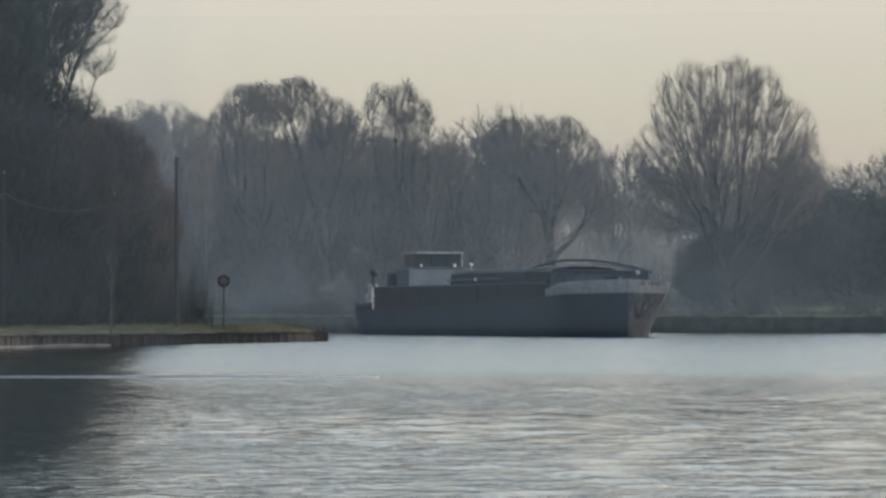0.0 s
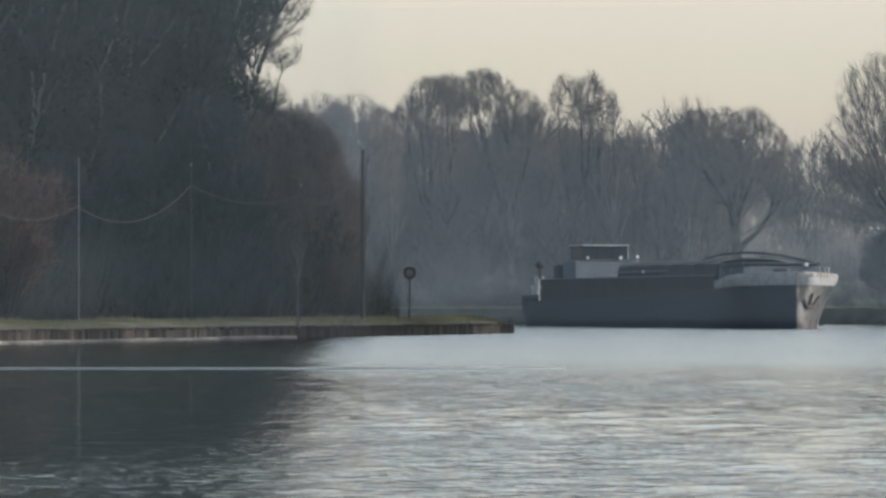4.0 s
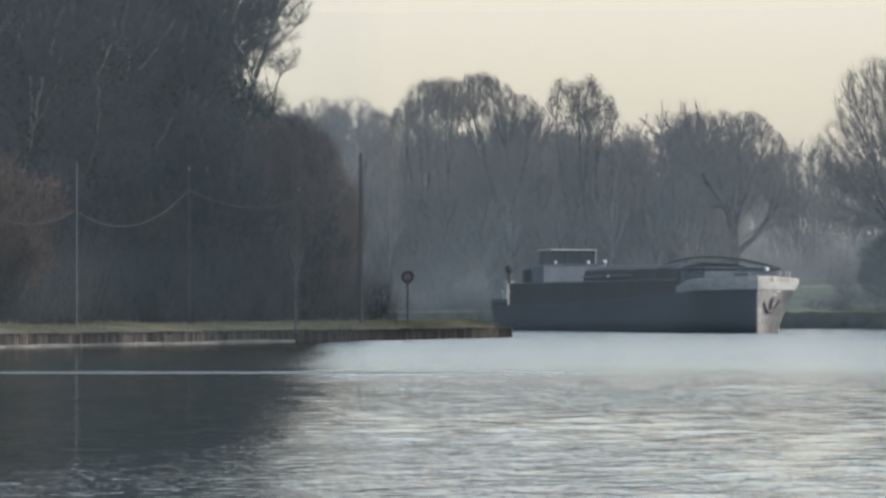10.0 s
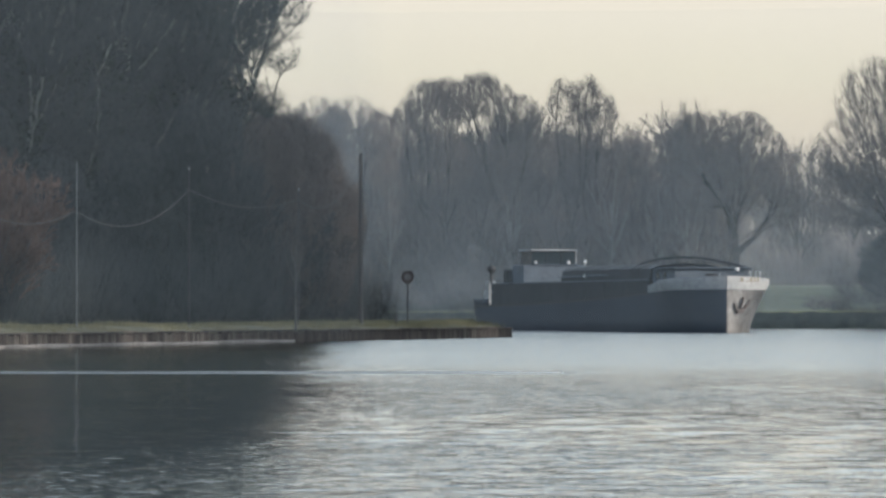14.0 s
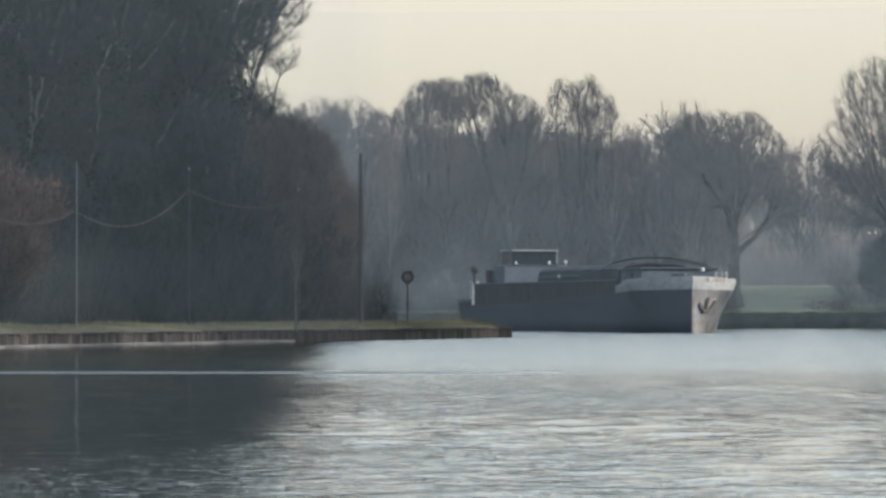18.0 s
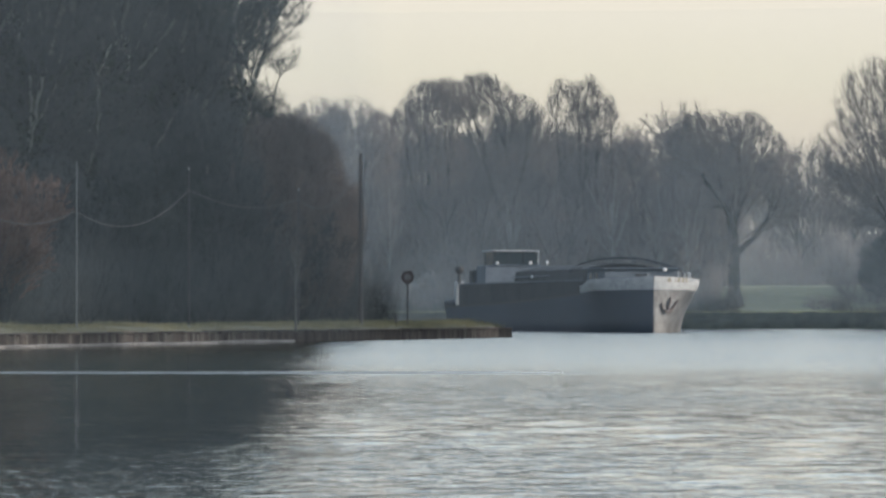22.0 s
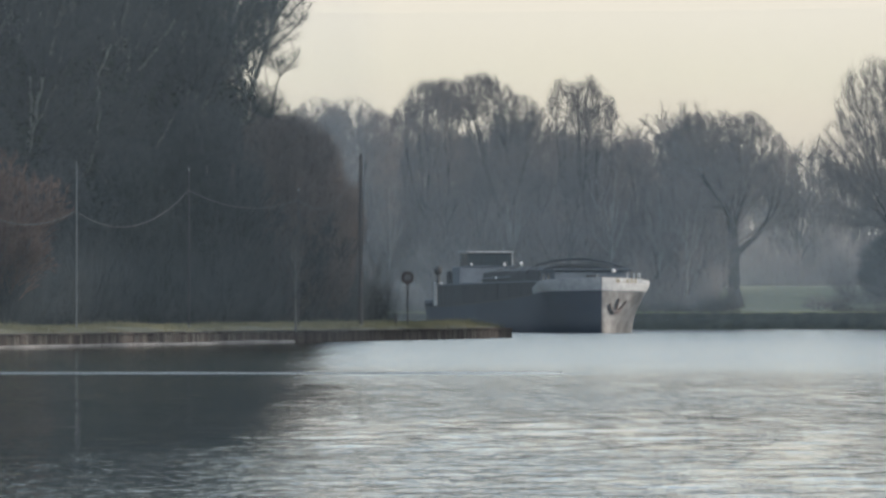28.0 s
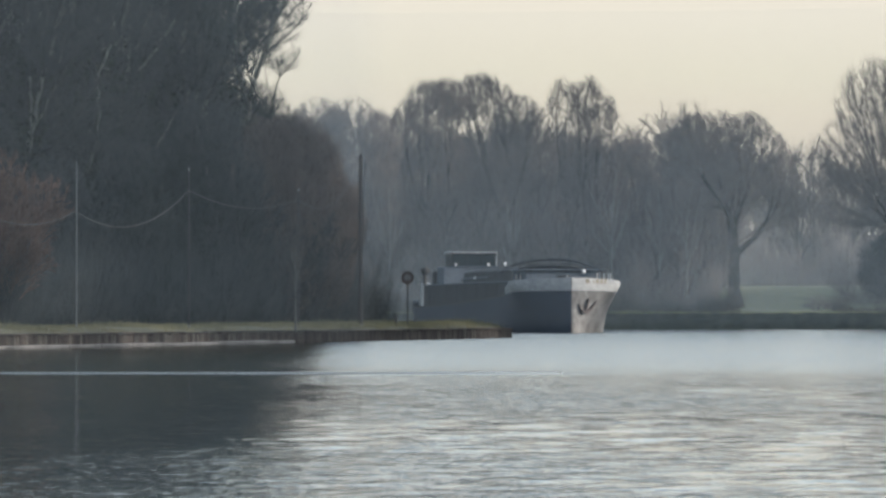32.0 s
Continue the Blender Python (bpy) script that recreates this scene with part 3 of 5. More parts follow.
def dome_tree(kind, seed, env, base_r, trunk, rise, arms, low, limbs, subs, twigs, twig_r, lift=0.6, spread=0.3, branch=(0.25, 0.45), bare=0.35, far_reach=0.88):
    """A bare tree whose arms reach evenly up to a rounded crown outline. low: the lowest arm's tip, from -1 to 1 in the crown; rise: how far up the bole arms leave."""
    rng = np.random.default_rng(seed)
    cz, a, b = env
    i = np.arange(arms)
    qz = low + (0.98 - low) * (1 - (i + 0.5) / arms) ** 0.9
    az = i * 2.39996 + rng.normal(size=arms) * 0.15
    r = np.where(qz > 0, np.sqrt(np.maximum(0, 1 - qz ** 2)), 1.0 + 0.25 * np.minimum(0, qz))
    reach = rng.uniform(far_reach - 0.16, far_reach, arms)
    tip = np.stack([a * r * np.cos(az) * reach, a * r * np.sin(az) * reach, cz + b * qz * reach], 1)
    z0 = trunk + rise * rng.uniform(0, 1, arms) * (tip[:, 2] - trunk) * 0.6
    start = np.stack([0 * z0, 0 * z0, z0], 1)
    ctrl = np.stack([tip[:, 0] * spread, tip[:, 1] * spread, z0 + (tip[:, 2] - z0) * lift], 1)
    k = 8
    u = np.linspace(0, 1, k)[None, :, None]
    P0 = (1 - u) ** 2 * start[:, None] + 2 * u * (1 - u) * ctrl[:, None] + u ** 2 * tip[:, None]
    P0[:, 1:] += np.cumsum(rng.normal(size=(arms, k - 1, 3)) * 0.10, axis=1) * 0.8
    R0 = base_r * 0.6 * np.linspace(1, 0.14, k)[None, :] * rng.uniform(0.6, 1.1, arms)[:, None]
    V, T = [], []

    def put(vt):
        T.append(vt[1] + sum(len(v) for v in V))
        V.append(vt[0])

    put(tubes(P0, R0, 5))
    top = trunk + rise * (cz + b - trunk) * 0.55 + 0.4
    bole = np.array([[[0, 0, -0.4], [0.04, 0, trunk * 0.3 + 0.1], [0, 0.03, trunk * 0.7 + 0.2], [0, 0, top]]])
    put(tubes(bole, np.array([[1.7, 1.2, 1.0, 0.35]]) * base_r, 8))
    P1, R1 = sprout(rng, P0, R0, limbs, bare, 0.98, branch, (22, 55), 0.35, 0.10, 5, 0.6)
    keep = within(P1, env, rng)
    P1, R1 = P1[keep], np.maximum(R1[keep], twig_r * 1.2)
    put(tubes(P1, R1, 4))
    trunk_me = fast_mesh(kind + "_trunk", np.concatenate(V), np.concatenate(T))
    V, T = [], []
    P2, R2 = sprout(rng, np.concatenate([P1, P0[:, -5:]]), np.concatenate([R1, R0[:, -5:]]), subs, 0.1, 1.0, (0.45, 0.8), (20, 58), 0.15, 0.10, 3, 0.6)
    P2 = P2[within(P2, env, rng)]
    R2 = np.full(P2.shape[:2], twig_r) * np.array([[1.1, 0.9, 0.6]])
    put(tubes(P2, R2, 3))
    P3, _ = sprout(rng, P2, R2, twigs, 0.05, 1.0, (0.5, 0.95), (12, 42), 0.15, 0.1, 2, 0.8)
    P3 = P3[within(P3, env, rng)]
    put(spikes_of(P3, twig_r * 0.8))
    return trunk_me, fast_mesh(kind + "_crown", np.concatenate(V), np.concatenate(T))


def brushwood(name, seed, count, place, height, twig_r, material, label):
    """A thicket of thin upright rods too many to count; place(u, v) gives x, y and the ground's height."""
    rng = np.random.default_rng(seed)
    u, v = rng.uniform(size=count), rng.uniform(size=count)
    base = np.array([place(p, q) for p, q in zip(u, v)])
    clump = 0.55 + 0.45 * np.sin(u * 61 + v * 3) * np.sin(u * 23 + 1)
    h = height * rng.uniform(0.25, 1.0, count) * np.clip(clump, 0.3, 1)
    lift = rng.uniform(0, 0.55, count) * h
    d = rng.normal(size=(count, 3)) * np.array([0.35, 0.35, 0.1]) + np.array([0, 0, 1.0])
    a = base + np.stack([0 * h, 0 * h, lift], 1)
    paths = np.stack([a, a + unit(d) * (h - lift * 0.4)[:, None]], 1)
    vt = spikes_of(paths, twig_r)
    tagged(part(name, fast_mesh(name, *vt), M[material]), label, "undergrowth", kind="stuff")


def ivy_mesh(seed, height, spread, count, leaf):
    """A sleeve of small leaves round a trunk and its lower limbs."""
    rng = np.random.default_rng(seed)
    z = height * rng.uniform(0, 1, count) ** 0.9
    clump = rng.integers(0, 26, count)
    cz, ca, cr = rng.uniform(0.05, 1, 26) * height, rng.uniform(0, 6.28, 26), rng.uniform(0.2, 1, 26) * spread
    inside = rng.uniform(size=count) < 0.6
    c = np.stack([np.where(inside, 0.35 * spread * np.cos(z * 9), cr[clump] * np.cos(ca[clump])), np.where(inside, 0.35 * spread * np.sin(z * 7), cr[clump] * np.sin(ca[clump])),
                  np.where(inside, z, cz[clump])], 1) + rng.normal(size=(count, 3)) * spread * np.array([0.30, 0.30, 0.42])
    c[:, 2] = np.abs(c[:, 2])
    a, b = unit(rng.normal(size=(count, 3))) * leaf, unit(rng.normal(size=(count, 3))) * leaf * 0.7
    verts = np.stack([c - a, c + b, c + a, c - b], 1).reshape(-1, 3)
    q = np.arange(count)[:, None] * 4
    tris = np.concatenate([q + np.array([[0, 1, 2]]), q + np.array([[0, 2, 3]])])
    return fast_mesh("ivy", verts, tris)


def tree(meshes, at, bark, twig, label, scale=(1, 1, 1), group="", name="tree", ivy=None):
    t = thing(name, label, "tree" if name == "tree" else "bush", at @ Matrix.Diagonal((*scale, 1)), group)
    part("trunk", meshes[0], M[bark], t)
    part("crown", meshes[1], M[twig], t)
    if ivy:
        part("ivy", ivy, M["ivy"], t, "dark green ivy leaves")
    return t


def at_view(wx, y_world, z=0.0, turn=0.0):
    """A pose on the sight line wx of the resting view, at the distance y_world."""
    return pose((wx - 784) * y_world / LENS, y_world, z, 0, 0, turn)


def uneven(rng, lobes, share=0.5):
    """Adds smaller lobes on the upper sides of a crown's lobes."""
    out = list(lobes)
    for x, y, z, a, b in lobes:
        for _ in range(4):
            d = unit(rng.normal(size=3) + np.array([0, 0, 0.35]))
            r = share * rng.uniform(0.6, 1.1)
            out.append((x + d[0] * a * 0.72, y + d[1] * a * 0.72, z + d[2] * b * 0.72, a * r, b * r))
    return out


def in_lobes(p, lobes, k=1.0):
    """Which points lie inside any lobe of a crown; lobes: (x, y, z, half width, half height)."""
    hit = np.zeros(len(p), bool)
    for x, y, z, a, b in lobes:
        q = (p - np.array([x, y, z])) / np.array([a, a, b])
        hit |= (q * q).sum(1) < k * k
    return hit


def grown(kind, seed, lobes, base_r, trunk, points, spread=0.55, twigs=5, twig_r=0.011, twig_len=(0.35, 0.9), shell=0.5, flare=1.7, droop=0.25, fork=3, lean=0.0, turn=1.3):
    """A bare tree whose limbs branch out from its bole until they fill a crown of several lobes. spread: near 0 the limbs wander, near 1 they run straight from the bole."""
    rng = np.random.default_rng(seed)
    lobes = uneven(rng, [(x, y, z, a * 0.98, b * 0.98) for x, y, z, a, b in lobes])
    size = np.array([a * a * b for _, _, _, a, b in lobes]) ** 0.75
    which = rng.choice(len(lobes), points * 2, p=size / size.sum())
    L = np.array(lobes)[which]
    far = np.where(rng.uniform(size=len(L)) < shell, rng.uniform(0.75, 1.0, len(L)), rng.uniform(0.0, 0.9, len(L)) ** 0.5)
    P = L[:, :3] + unit(rng.normal(size=(len(L), 3))) * far[:, None] * np.stack([L[:, 3], L[:, 3], L[:, 4]], 1)
    deep = np.zeros(len(P), int)
    for lobe in lobes:
        deep += in_lobes(P, [lobe], 0.8)
    keep = (deep == 0) | (rng.uniform(size=len(P)) < 0.35)
    P = P[keep & (P[:, 2] > trunk * 0.9)][:points]
    nt = max(2, int(trunk / 0.8) + 1)
    bole = np.stack([lean * np.linspace(0, 1, nt) + 0.06 * np.sin(np.arange(nt) * 1.3), 0.05 * np.cos(np.arange(nt) * 1.7), np.linspace(-0.4, trunk, nt)], 1)
    P = P[np.argsort(np.linalg.norm(P - bole[-1], axis=1))]
    N = np.concatenate([bole, P])
    up = np.zeros(len(N), int)
    path = np.zeros(len(N))
    for i in range(1, nt):
        up[i], path[i] = i - 1, path[i - 1] + 0.1
    path[:nt] = np.linspace(0, 0.2, nt)
    D = np.tile(np.array([0, 0, 1.0]), (len(N), 1))
    lowest = max(0, nt - fork)
    for i in range(nt, len(N)):
        gap = N[i] - N[lowest:i]
        d = np.linalg.norm(gap, axis=1)
        bend = d - (gap * D[lowest:i]).sum(1)
        j = lowest + int(np.argmin(d + turn * bend + spread * path[lowest:i] + 0.6 * np.maximum(0, -gap[:, 2])))
        up[i], path[i] = j, path[j] + d[j - lowest]
        D[i] = gap[j - lowest] / max(d[j - lowest], 1e-6)
    load = np.ones(len(N))
    heir = np.zeros(len(N), int)
    best = np.zeros(len(N))
    for i in range(len(N) - 1, 0, -1):
        load[up[i]] += load[i]
        if load[i] > best[up[i]]:
            best[up[i]], heir[up[i]] = load[i], i
    for _ in range(3):       # limbs straighten out into flowing lines
        mid = np.where((heir > 0)[:, None], 0.4 * N + 0.3 * N[up] + 0.3 * N[heir], N)
        mid[:nt] = N[:nt]
        N = mid
    R = np.maximum(base_r * np.sqrt(load / load[0]), twig_r)
    R[0] *= flare
    R[1] *= 0.5 + 0.5 * flare
    kid = np.arange(1, len(N))
    a, b = N[up[kid]], N[kid]
    ln = np.linalg.norm(b - a, axis=1, keepdims=True)
    ta = unit(a - N[up[up[kid]]] + 1e-4) * ln
    tb = unit(np.where((heir[kid] > 0)[:, None], N[heir[kid]] - a, b - a)) * ln
    u = np.linspace(0, 1, 4)[None, :, None]
    E = a[:, None] * (2 * u ** 3 - 3 * u ** 2 + 1) + 0.7 * ta[:, None] * (u ** 3 - 2 * u ** 2 + u) + b[:, None] * (3 * u ** 2 - 2 * u ** 3) + 0.7 * tb[:, None] * (u ** 3 - u ** 2)
    E[:, 1:3] += rng.normal(size=(len(kid), 2, 3)) * 0.035 * ln[:, None]
    ra = np.minimum(R[up[kid]], R[kid] * 1.35)
    ra = np.where(kid < nt, R[up[kid]], ra)
    RR = ra[:, None] + (R[kid] - ra)[:, None] * np.linspace(0, 1, 4)[None]
    stout = R[kid] > base_r * 0.16

    def joined(name, pieces):
        n, V, T = 0, [], []
        for v, t in pieces:
            V.append(v)
            T.append(t + n)
            n += len(v)
        return fast_mesh(kind + name, np.concatenate(V), np.concatenate(T))

    trunk_me = joined("_trunk", [tubes(E[stout], RR[stout], 6)])
    tips = kid[R[kid] < base_r * 0.12]
    t = np.repeat(tips, twigs)
    w = rng.uniform(0, 1, len(t))[:, None]
    start = N[up[t]] * w + N[t] * (1 - w)
    way = unit(unit(N[t] - N[up[t]]) + rng.normal(size=(len(t), 3)) * 0.5 + np.array([0, 0, droop]))
    S = np.stack([start, start + way * rng.uniform(*twig_len, len(t))[:, None]], 1)
    S = S[in_lobes(S[:, 1], lobes, 1 + np.abs(rng.normal(size=len(S))) * 0.12)]
    S2, _ = sprout(rng, S, np.full(S.shape[:2], twig_r), 3, 0.15, 0.95, (0.4, 0.8), (18, 50), droop * 0.6, 0.1, 2, 0.8)
    S2 = S2[in_lobes(S2[:, 1], lobes, 1 + np.abs(rng.normal(size=len(S2))) * 0.12)]
    crown_me = joined("_crown", [tubes(E[~stout], RR[~stout], 3), spikes_of(S, twig_r * 0.85), spikes_of(S2, twig_r * 0.7)])
    return trunk_me, crown_me


# ---- the far woods ----
DOME = grown("dome", 11, [(-0.5, 0.5, 16.0, 2.1, 2.0), (0.9, -0.8, 16.4, 1.7, 1.7), (-1.8, -0.6, 14.6, 1.8, 1.8), (0.0, 1.4, 15.0, 2.2, 2.0), (0.2, 0.0, 11.2, 3.2, 3.0), (-1.2, 0, 7.6, 2.6, 2.6)], 0.30, 3.5, 2400)
DOME_B = grown("dome_b", 31, [(-0.2, 0.6, 16.5, 2.0, 1.8), (-1.6, -0.6, 16.0, 1.7, 1.8), (1.3, 0.3, 15.8, 1.8, 1.8), (2.9, -0.4, 14.9, 1.9, 1.9), (4.1, 0.5, 13.9, 1.8, 2.0), (0.6, 0, 11.3, 3.7, 3.2), (2.6, 0, 9.0, 2.8, 3.0)], 0.34, 3.2, 2800, lean=0.4)
POPLAR = grown("upright", 12, [(-1.8, 0.3, 16.3, 1.35, 1.9), (0.1, -0.3, 16.5, 1.3, 1.9), (1.5, 0.4, 14.9, 1.2, 1.8), (-0.6, 0, 13.4, 2.0, 2.4), (0.1, 0, 10.2, 2.4, 3.6), (-0.4, 0, 6.8, 2.0, 3.0)], 0.27, 2.6, 2000, spread=0.6)
ROUND = grown("round", 13, [(-4.6, 0.3, 12.0, 2.1, 2.1), (-3.1, -0.8, 13.4, 2.0, 1.9), (-1.0, 0.8, 13.7, 2.1, 1.9), (1.1, -0.6, 13.7, 2.0, 1.8), (2.6, 0.5, 12.2, 1.9, 1.9), (3.6, 0, 9.9, 1.8, 2.0), (4.2, -0.4, 7.4, 1.7, 1.4),
                          (-2.6, 0, 9.9, 3.0, 2.6), (0.2, 1.2, 10.3, 3.0, 2.6), (0.5, -1.6, 9.6, 2.8, 2.4), (-4.6, -0.5, 8.0, 1.8, 1.8)], 0.52, 3.6, 3000, spread=0.5, twig_r=0.012, flare=1.8, fork=4)
WILLOW = grown("vase", 14, [(-2.5, 0.3, 15.4, 3.1, 3.6), (0.6, 1.0, 16.4, 2.6, 2.8), (2.7, -0.6, 16.0, 2.3, 2.7), (4.7, 0.3, 13.4, 2.8, 3.1), (6.0, -0.3, 10.4, 2.4, 2.8), (-4.5, -0.5, 11.8, 2.6, 3.0), (-4.9, 0.4, 8.2, 2.7, 2.8),
                           (5.4, 0.4, 7.6, 2.7, 2.6), (0.0, -1.5, 12.0, 3.6, 4.0), (0.5, 1.8, 9.0, 3.8, 4.0)], 0.55, 0.5, 4200, spread=0.8, twigs=5, twig_r=0.010, shell=0.6, flare=1.3, turn=0.8)
BROAD = grown("broad", 18, [(0.0, 0.4, 14.6, 2.1, 2.0), (-1.9, -0.5, 13.8, 1.7, 1.8), (1.8, 0.3, 13.9, 1.8, 1.8), (0.2, 0, 10.5, 3.2, 3.0), (-0.6, 0.4, 7.2, 2.8, 2.6)], 0.28, 2.8, 2000)
BIRCH = dome_tree("slender", 17, (8.0, 2.0, 4.6), 0.13, 3.0, 0.8, 12, -0.9, 6, 4, 4, 0.014, lift=0.45, spread=0.45, branch=(0.2, 0.36))
DARK_SCRUB = grown("dark_scrub", 19, [(0, 0, 5.6, 2.2, 2.6), (-2.0, 0.4, 4.0, 1.7, 2.2), (2.0, -0.3, 4.6, 1.7, 2.4), (0.6, 0.5, 2.6, 2.6, 2.2)], 0.2, 0.3, 1100, spread=0.6, twigs=6, twig_r=0.017)
SCRUB = dome_tree("scrub", 15, (3.5, 3.2, 3.8), 0.09, 0.1, 0.1, 14, -0.8, 7, 5, 5, 0.019)
BACK = dome_tree("back", 16, (9.5, 4.8, 6.2), 0.22, 1.8, 0.4, 14, -0.85, 7, 5, 4, 0.026)
FAR = "bare grey-brown winter tree in the far woods beyond the canal"


def far_tree(meshes, wx, y, k=1.0, turn=0, name="tree", label=FAR, wide=1.0, bark="bark_far", twig="twig_far"):
    x = (wx - 784) * y / LENS
    z = far_z(x, y - far_y(x)) - 0.1
    return tree(meshes, pose(x, y, z, 0, 0, turn), bark, twig, label, (k * wide, k * wide, k), "far woods", name)


far_tree(WILLOW, 1606, 316, 1.025, 0, label="tall bare willow with many fanning stems on the far bank")
far_tree(BROAD, 1735, 322, 0.72, 200, label="bare grey tree beside the tall willow")
for wx, y, k in ((1082, 315, 0.72), (1216, 314.5, 0.62), (1168, 316, 0.6), (905, 317, 0.6), (690, 318, 0.6)):
    far_tree(BIRCH, wx, y, k * 1.5, wx * 3, label="slender pale-barked bare tree at the edge of the far woods", bark="birch")
far_tree(ROUND, 1300, 320, 1.0, 0, label="bare round-crowned tree with a stout forked trunk on the far bank")
far_tree(DOME, 772, 322, 1.03, 0)
far_tree(DOME_B, 850, 324, 1.03, 0)
far_tree(POPLAR, 1040, 322, 1.02, 0, label="tall upright bare tree in the far woods beyond the canal")
far_tree(BROAD, 565, 326, 1.05, 0)
far_tree(BROAD, 628, 330, 1.06, 150)
far_tree(POPLAR, 676, 332, 0.92, 200)
far_tree(BROAD, 985, 330, 0.93, 40)
far_tree(BROAD, 1125, 324, 0.86, 90)
far_tree(BROAD, 1205, 330, 0.84, 240)
far_tree(DOME, 915, 334, 0.88, 100)
far_tree(BROAD, 735, 336, 0.93, 300)
for wx, y, k in ((862, 335, 0.92), (812, 337, 0.9), (895, 338, 0.9), (1022, 335, 0.88), (1068, 334, 0.82), (1258, 329, 0.74)):
    far_tree(BROAD, wx, y, k, wx)
rnd = random.Random(8)
for i in range(30):
    wx = 555 + i * 25 + rnd.uniform(-10, 10)
    if wx > 1225:      # the stout trunk stands clear
        continue
    far_tree(SCRUB, wx, rnd.uniform(314, 324) if wx > 700 else rnd.uniform(318, 330), rnd.uniform(0.9, 1.5), rnd.uniform(0, 360), "bush", "bare grey scrub under the far trees")
for i in range(16):
    far_tree(BACK, 510 + i * 52 + rnd.uniform(-15, 15), rnd.uniform(342, 360), rnd.uniform(0.94, 1.08), rnd.uniform(0, 360))
for wx, y, k in ((1755, 320, 1.25), (1795, 322, 1.1), (1835, 319, 1.15), (1880, 322, 1.0), (1930, 320, 1.1), (1980, 321, 1.2), (1705, 323, 0.9), (1670, 319, 0.85), (1632, 318, 0.8), (1592, 318, 0.75)):
    far_tree(DARK_SCRUB, wx, y, k, wx, "bush", "dense dark bare bushes on the far bank", 1.3, "bark_near", "twig_near")
for wx, y, k in ((1580, 319, 0.7),):
    far_tree(DARK_SCRUB, wx, y, k, wx, "bush", "bare grey bush beside the far willow", 1.1)
for i in range(26):
    far_tree(BACK, 1310 + i * 27 + rnd.uniform(-8, 8), 425 + rnd.uniform(-12, 25), rnd.uniform(0.85, 1.08), rnd.uniform(0, 360), label="distant pale bare tree beyond the meadow")


# thickets under the trees
brushwood("far_thicket", 41, 15000, lambda u, v: (-19 + 40 * u, far_y(-19 + 40 * u) + 7 + 30 * v * v, 1.2), 6.5, 0.03, "twig_far", "grey bare thicket under the far trees")
brushwood("bank_thicket", 42, 9000, lambda u, v: (31 + 22 * u, 317 + 14 * v, 1.3), 5.0, 0.02, "twig_far", "grey bare thicket beside the far willow")
brushwood("distant_hedge", 43, 32000, lambda u, v: (20 + 60 * u, 404 + 30 * v, 3.0), 9.0, 0.055, "twig_far", "distant pale hedge beyond the meadow")

brushwood("bank_undergrowth", 49, 7000, lambda u, v: (29 + 50 * u, far_y(29 + 50 * u) + 0.3 + 4 * v, 1.2), 1.6, 0.02, "twig_near", "low dark undergrowth on top of the far bank")
brushwood("woods_floor", 50, 14000, lambda u, v: (-32 + 54 * u, far_y(-32 + 54 * u) - 0.1 + 8 * v, 1.0), 2.4, 0.022, "twig_near", "low dark undergrowth at the foot of the far woods")
far_tree(SCRUB, 1447, 313, 0.22, 30, "bush", "low dark bramble at the meadow's edge", 2.2)
far_tree(SCRUB, 1478, 313.5, 0.2, 90, "bush", "low dark bramble at the meadow's edge", 1.8)
brushwood("bank_reeds", 46, 5000, lambda u, v: (21 + 59 * u, far_y(21 + 59 * u) + 0.1 + 1.6 * v, 1.2), 0.35, 0.02, "dead", "dry grass along the top of the far bank")


def veil(name_material, edge, x0, x1, top, wob, label):
    """A thin upright veil of mist; edge gives its y at x."""
    n = 60
    verts = []
    for i in range(n + 1):
        x = x0 + (x1 - x0) * i / n
        y = edge(x) + wob * math.sin(x * 0.13) + 0.5 * wob * math.sin(x * 0.31 + 2)
        verts += [(x, y, 0.02), (x, y + 0.6, top * 0.5), (x, y, top)]
    faces = [(3 * i + j, 3 * i + 3 + j, 3 * i + 4 + j, 3 * i + 1 + j) for i in range(n) for j in (0, 1)]
    tagged(part("mist", mesh_of("mist", verts, faces), M[name_material]), label, "mist", "mist", "stuff")


veil("mist", lambda x: far_y(x) + 3.5, -70, 90, 24, 0.4, "thin pale blue-grey mist before the far woods")
veil("mist_back", lambda x: far_y(x) + 31, -80, 100, 24, 2.0, "pale mist drifting between the far trees")
veil("mist_back", lambda x: far_y(x) + 85, -90, 120, 24, 4.0, "pale mist over the distant meadow")
veil("mist_mid", lambda x: 214.0, -45, 75, 24, 0.5, "thin haze hanging over the canal before the barge")
veil("mist_front", lambda x: 104.0, -40, 60, 18, 0.5, "thin haze hanging over the open canal")
veil("mist_low", lambda x: far_y(x) - 5.5, -70, 20, 7, 0.4, "low mist lying on the canal behind the barge")
veil("mist_near", lambda x: 130.5, -40, -1.2, 24, 0.0, "faint mist before the near woods")


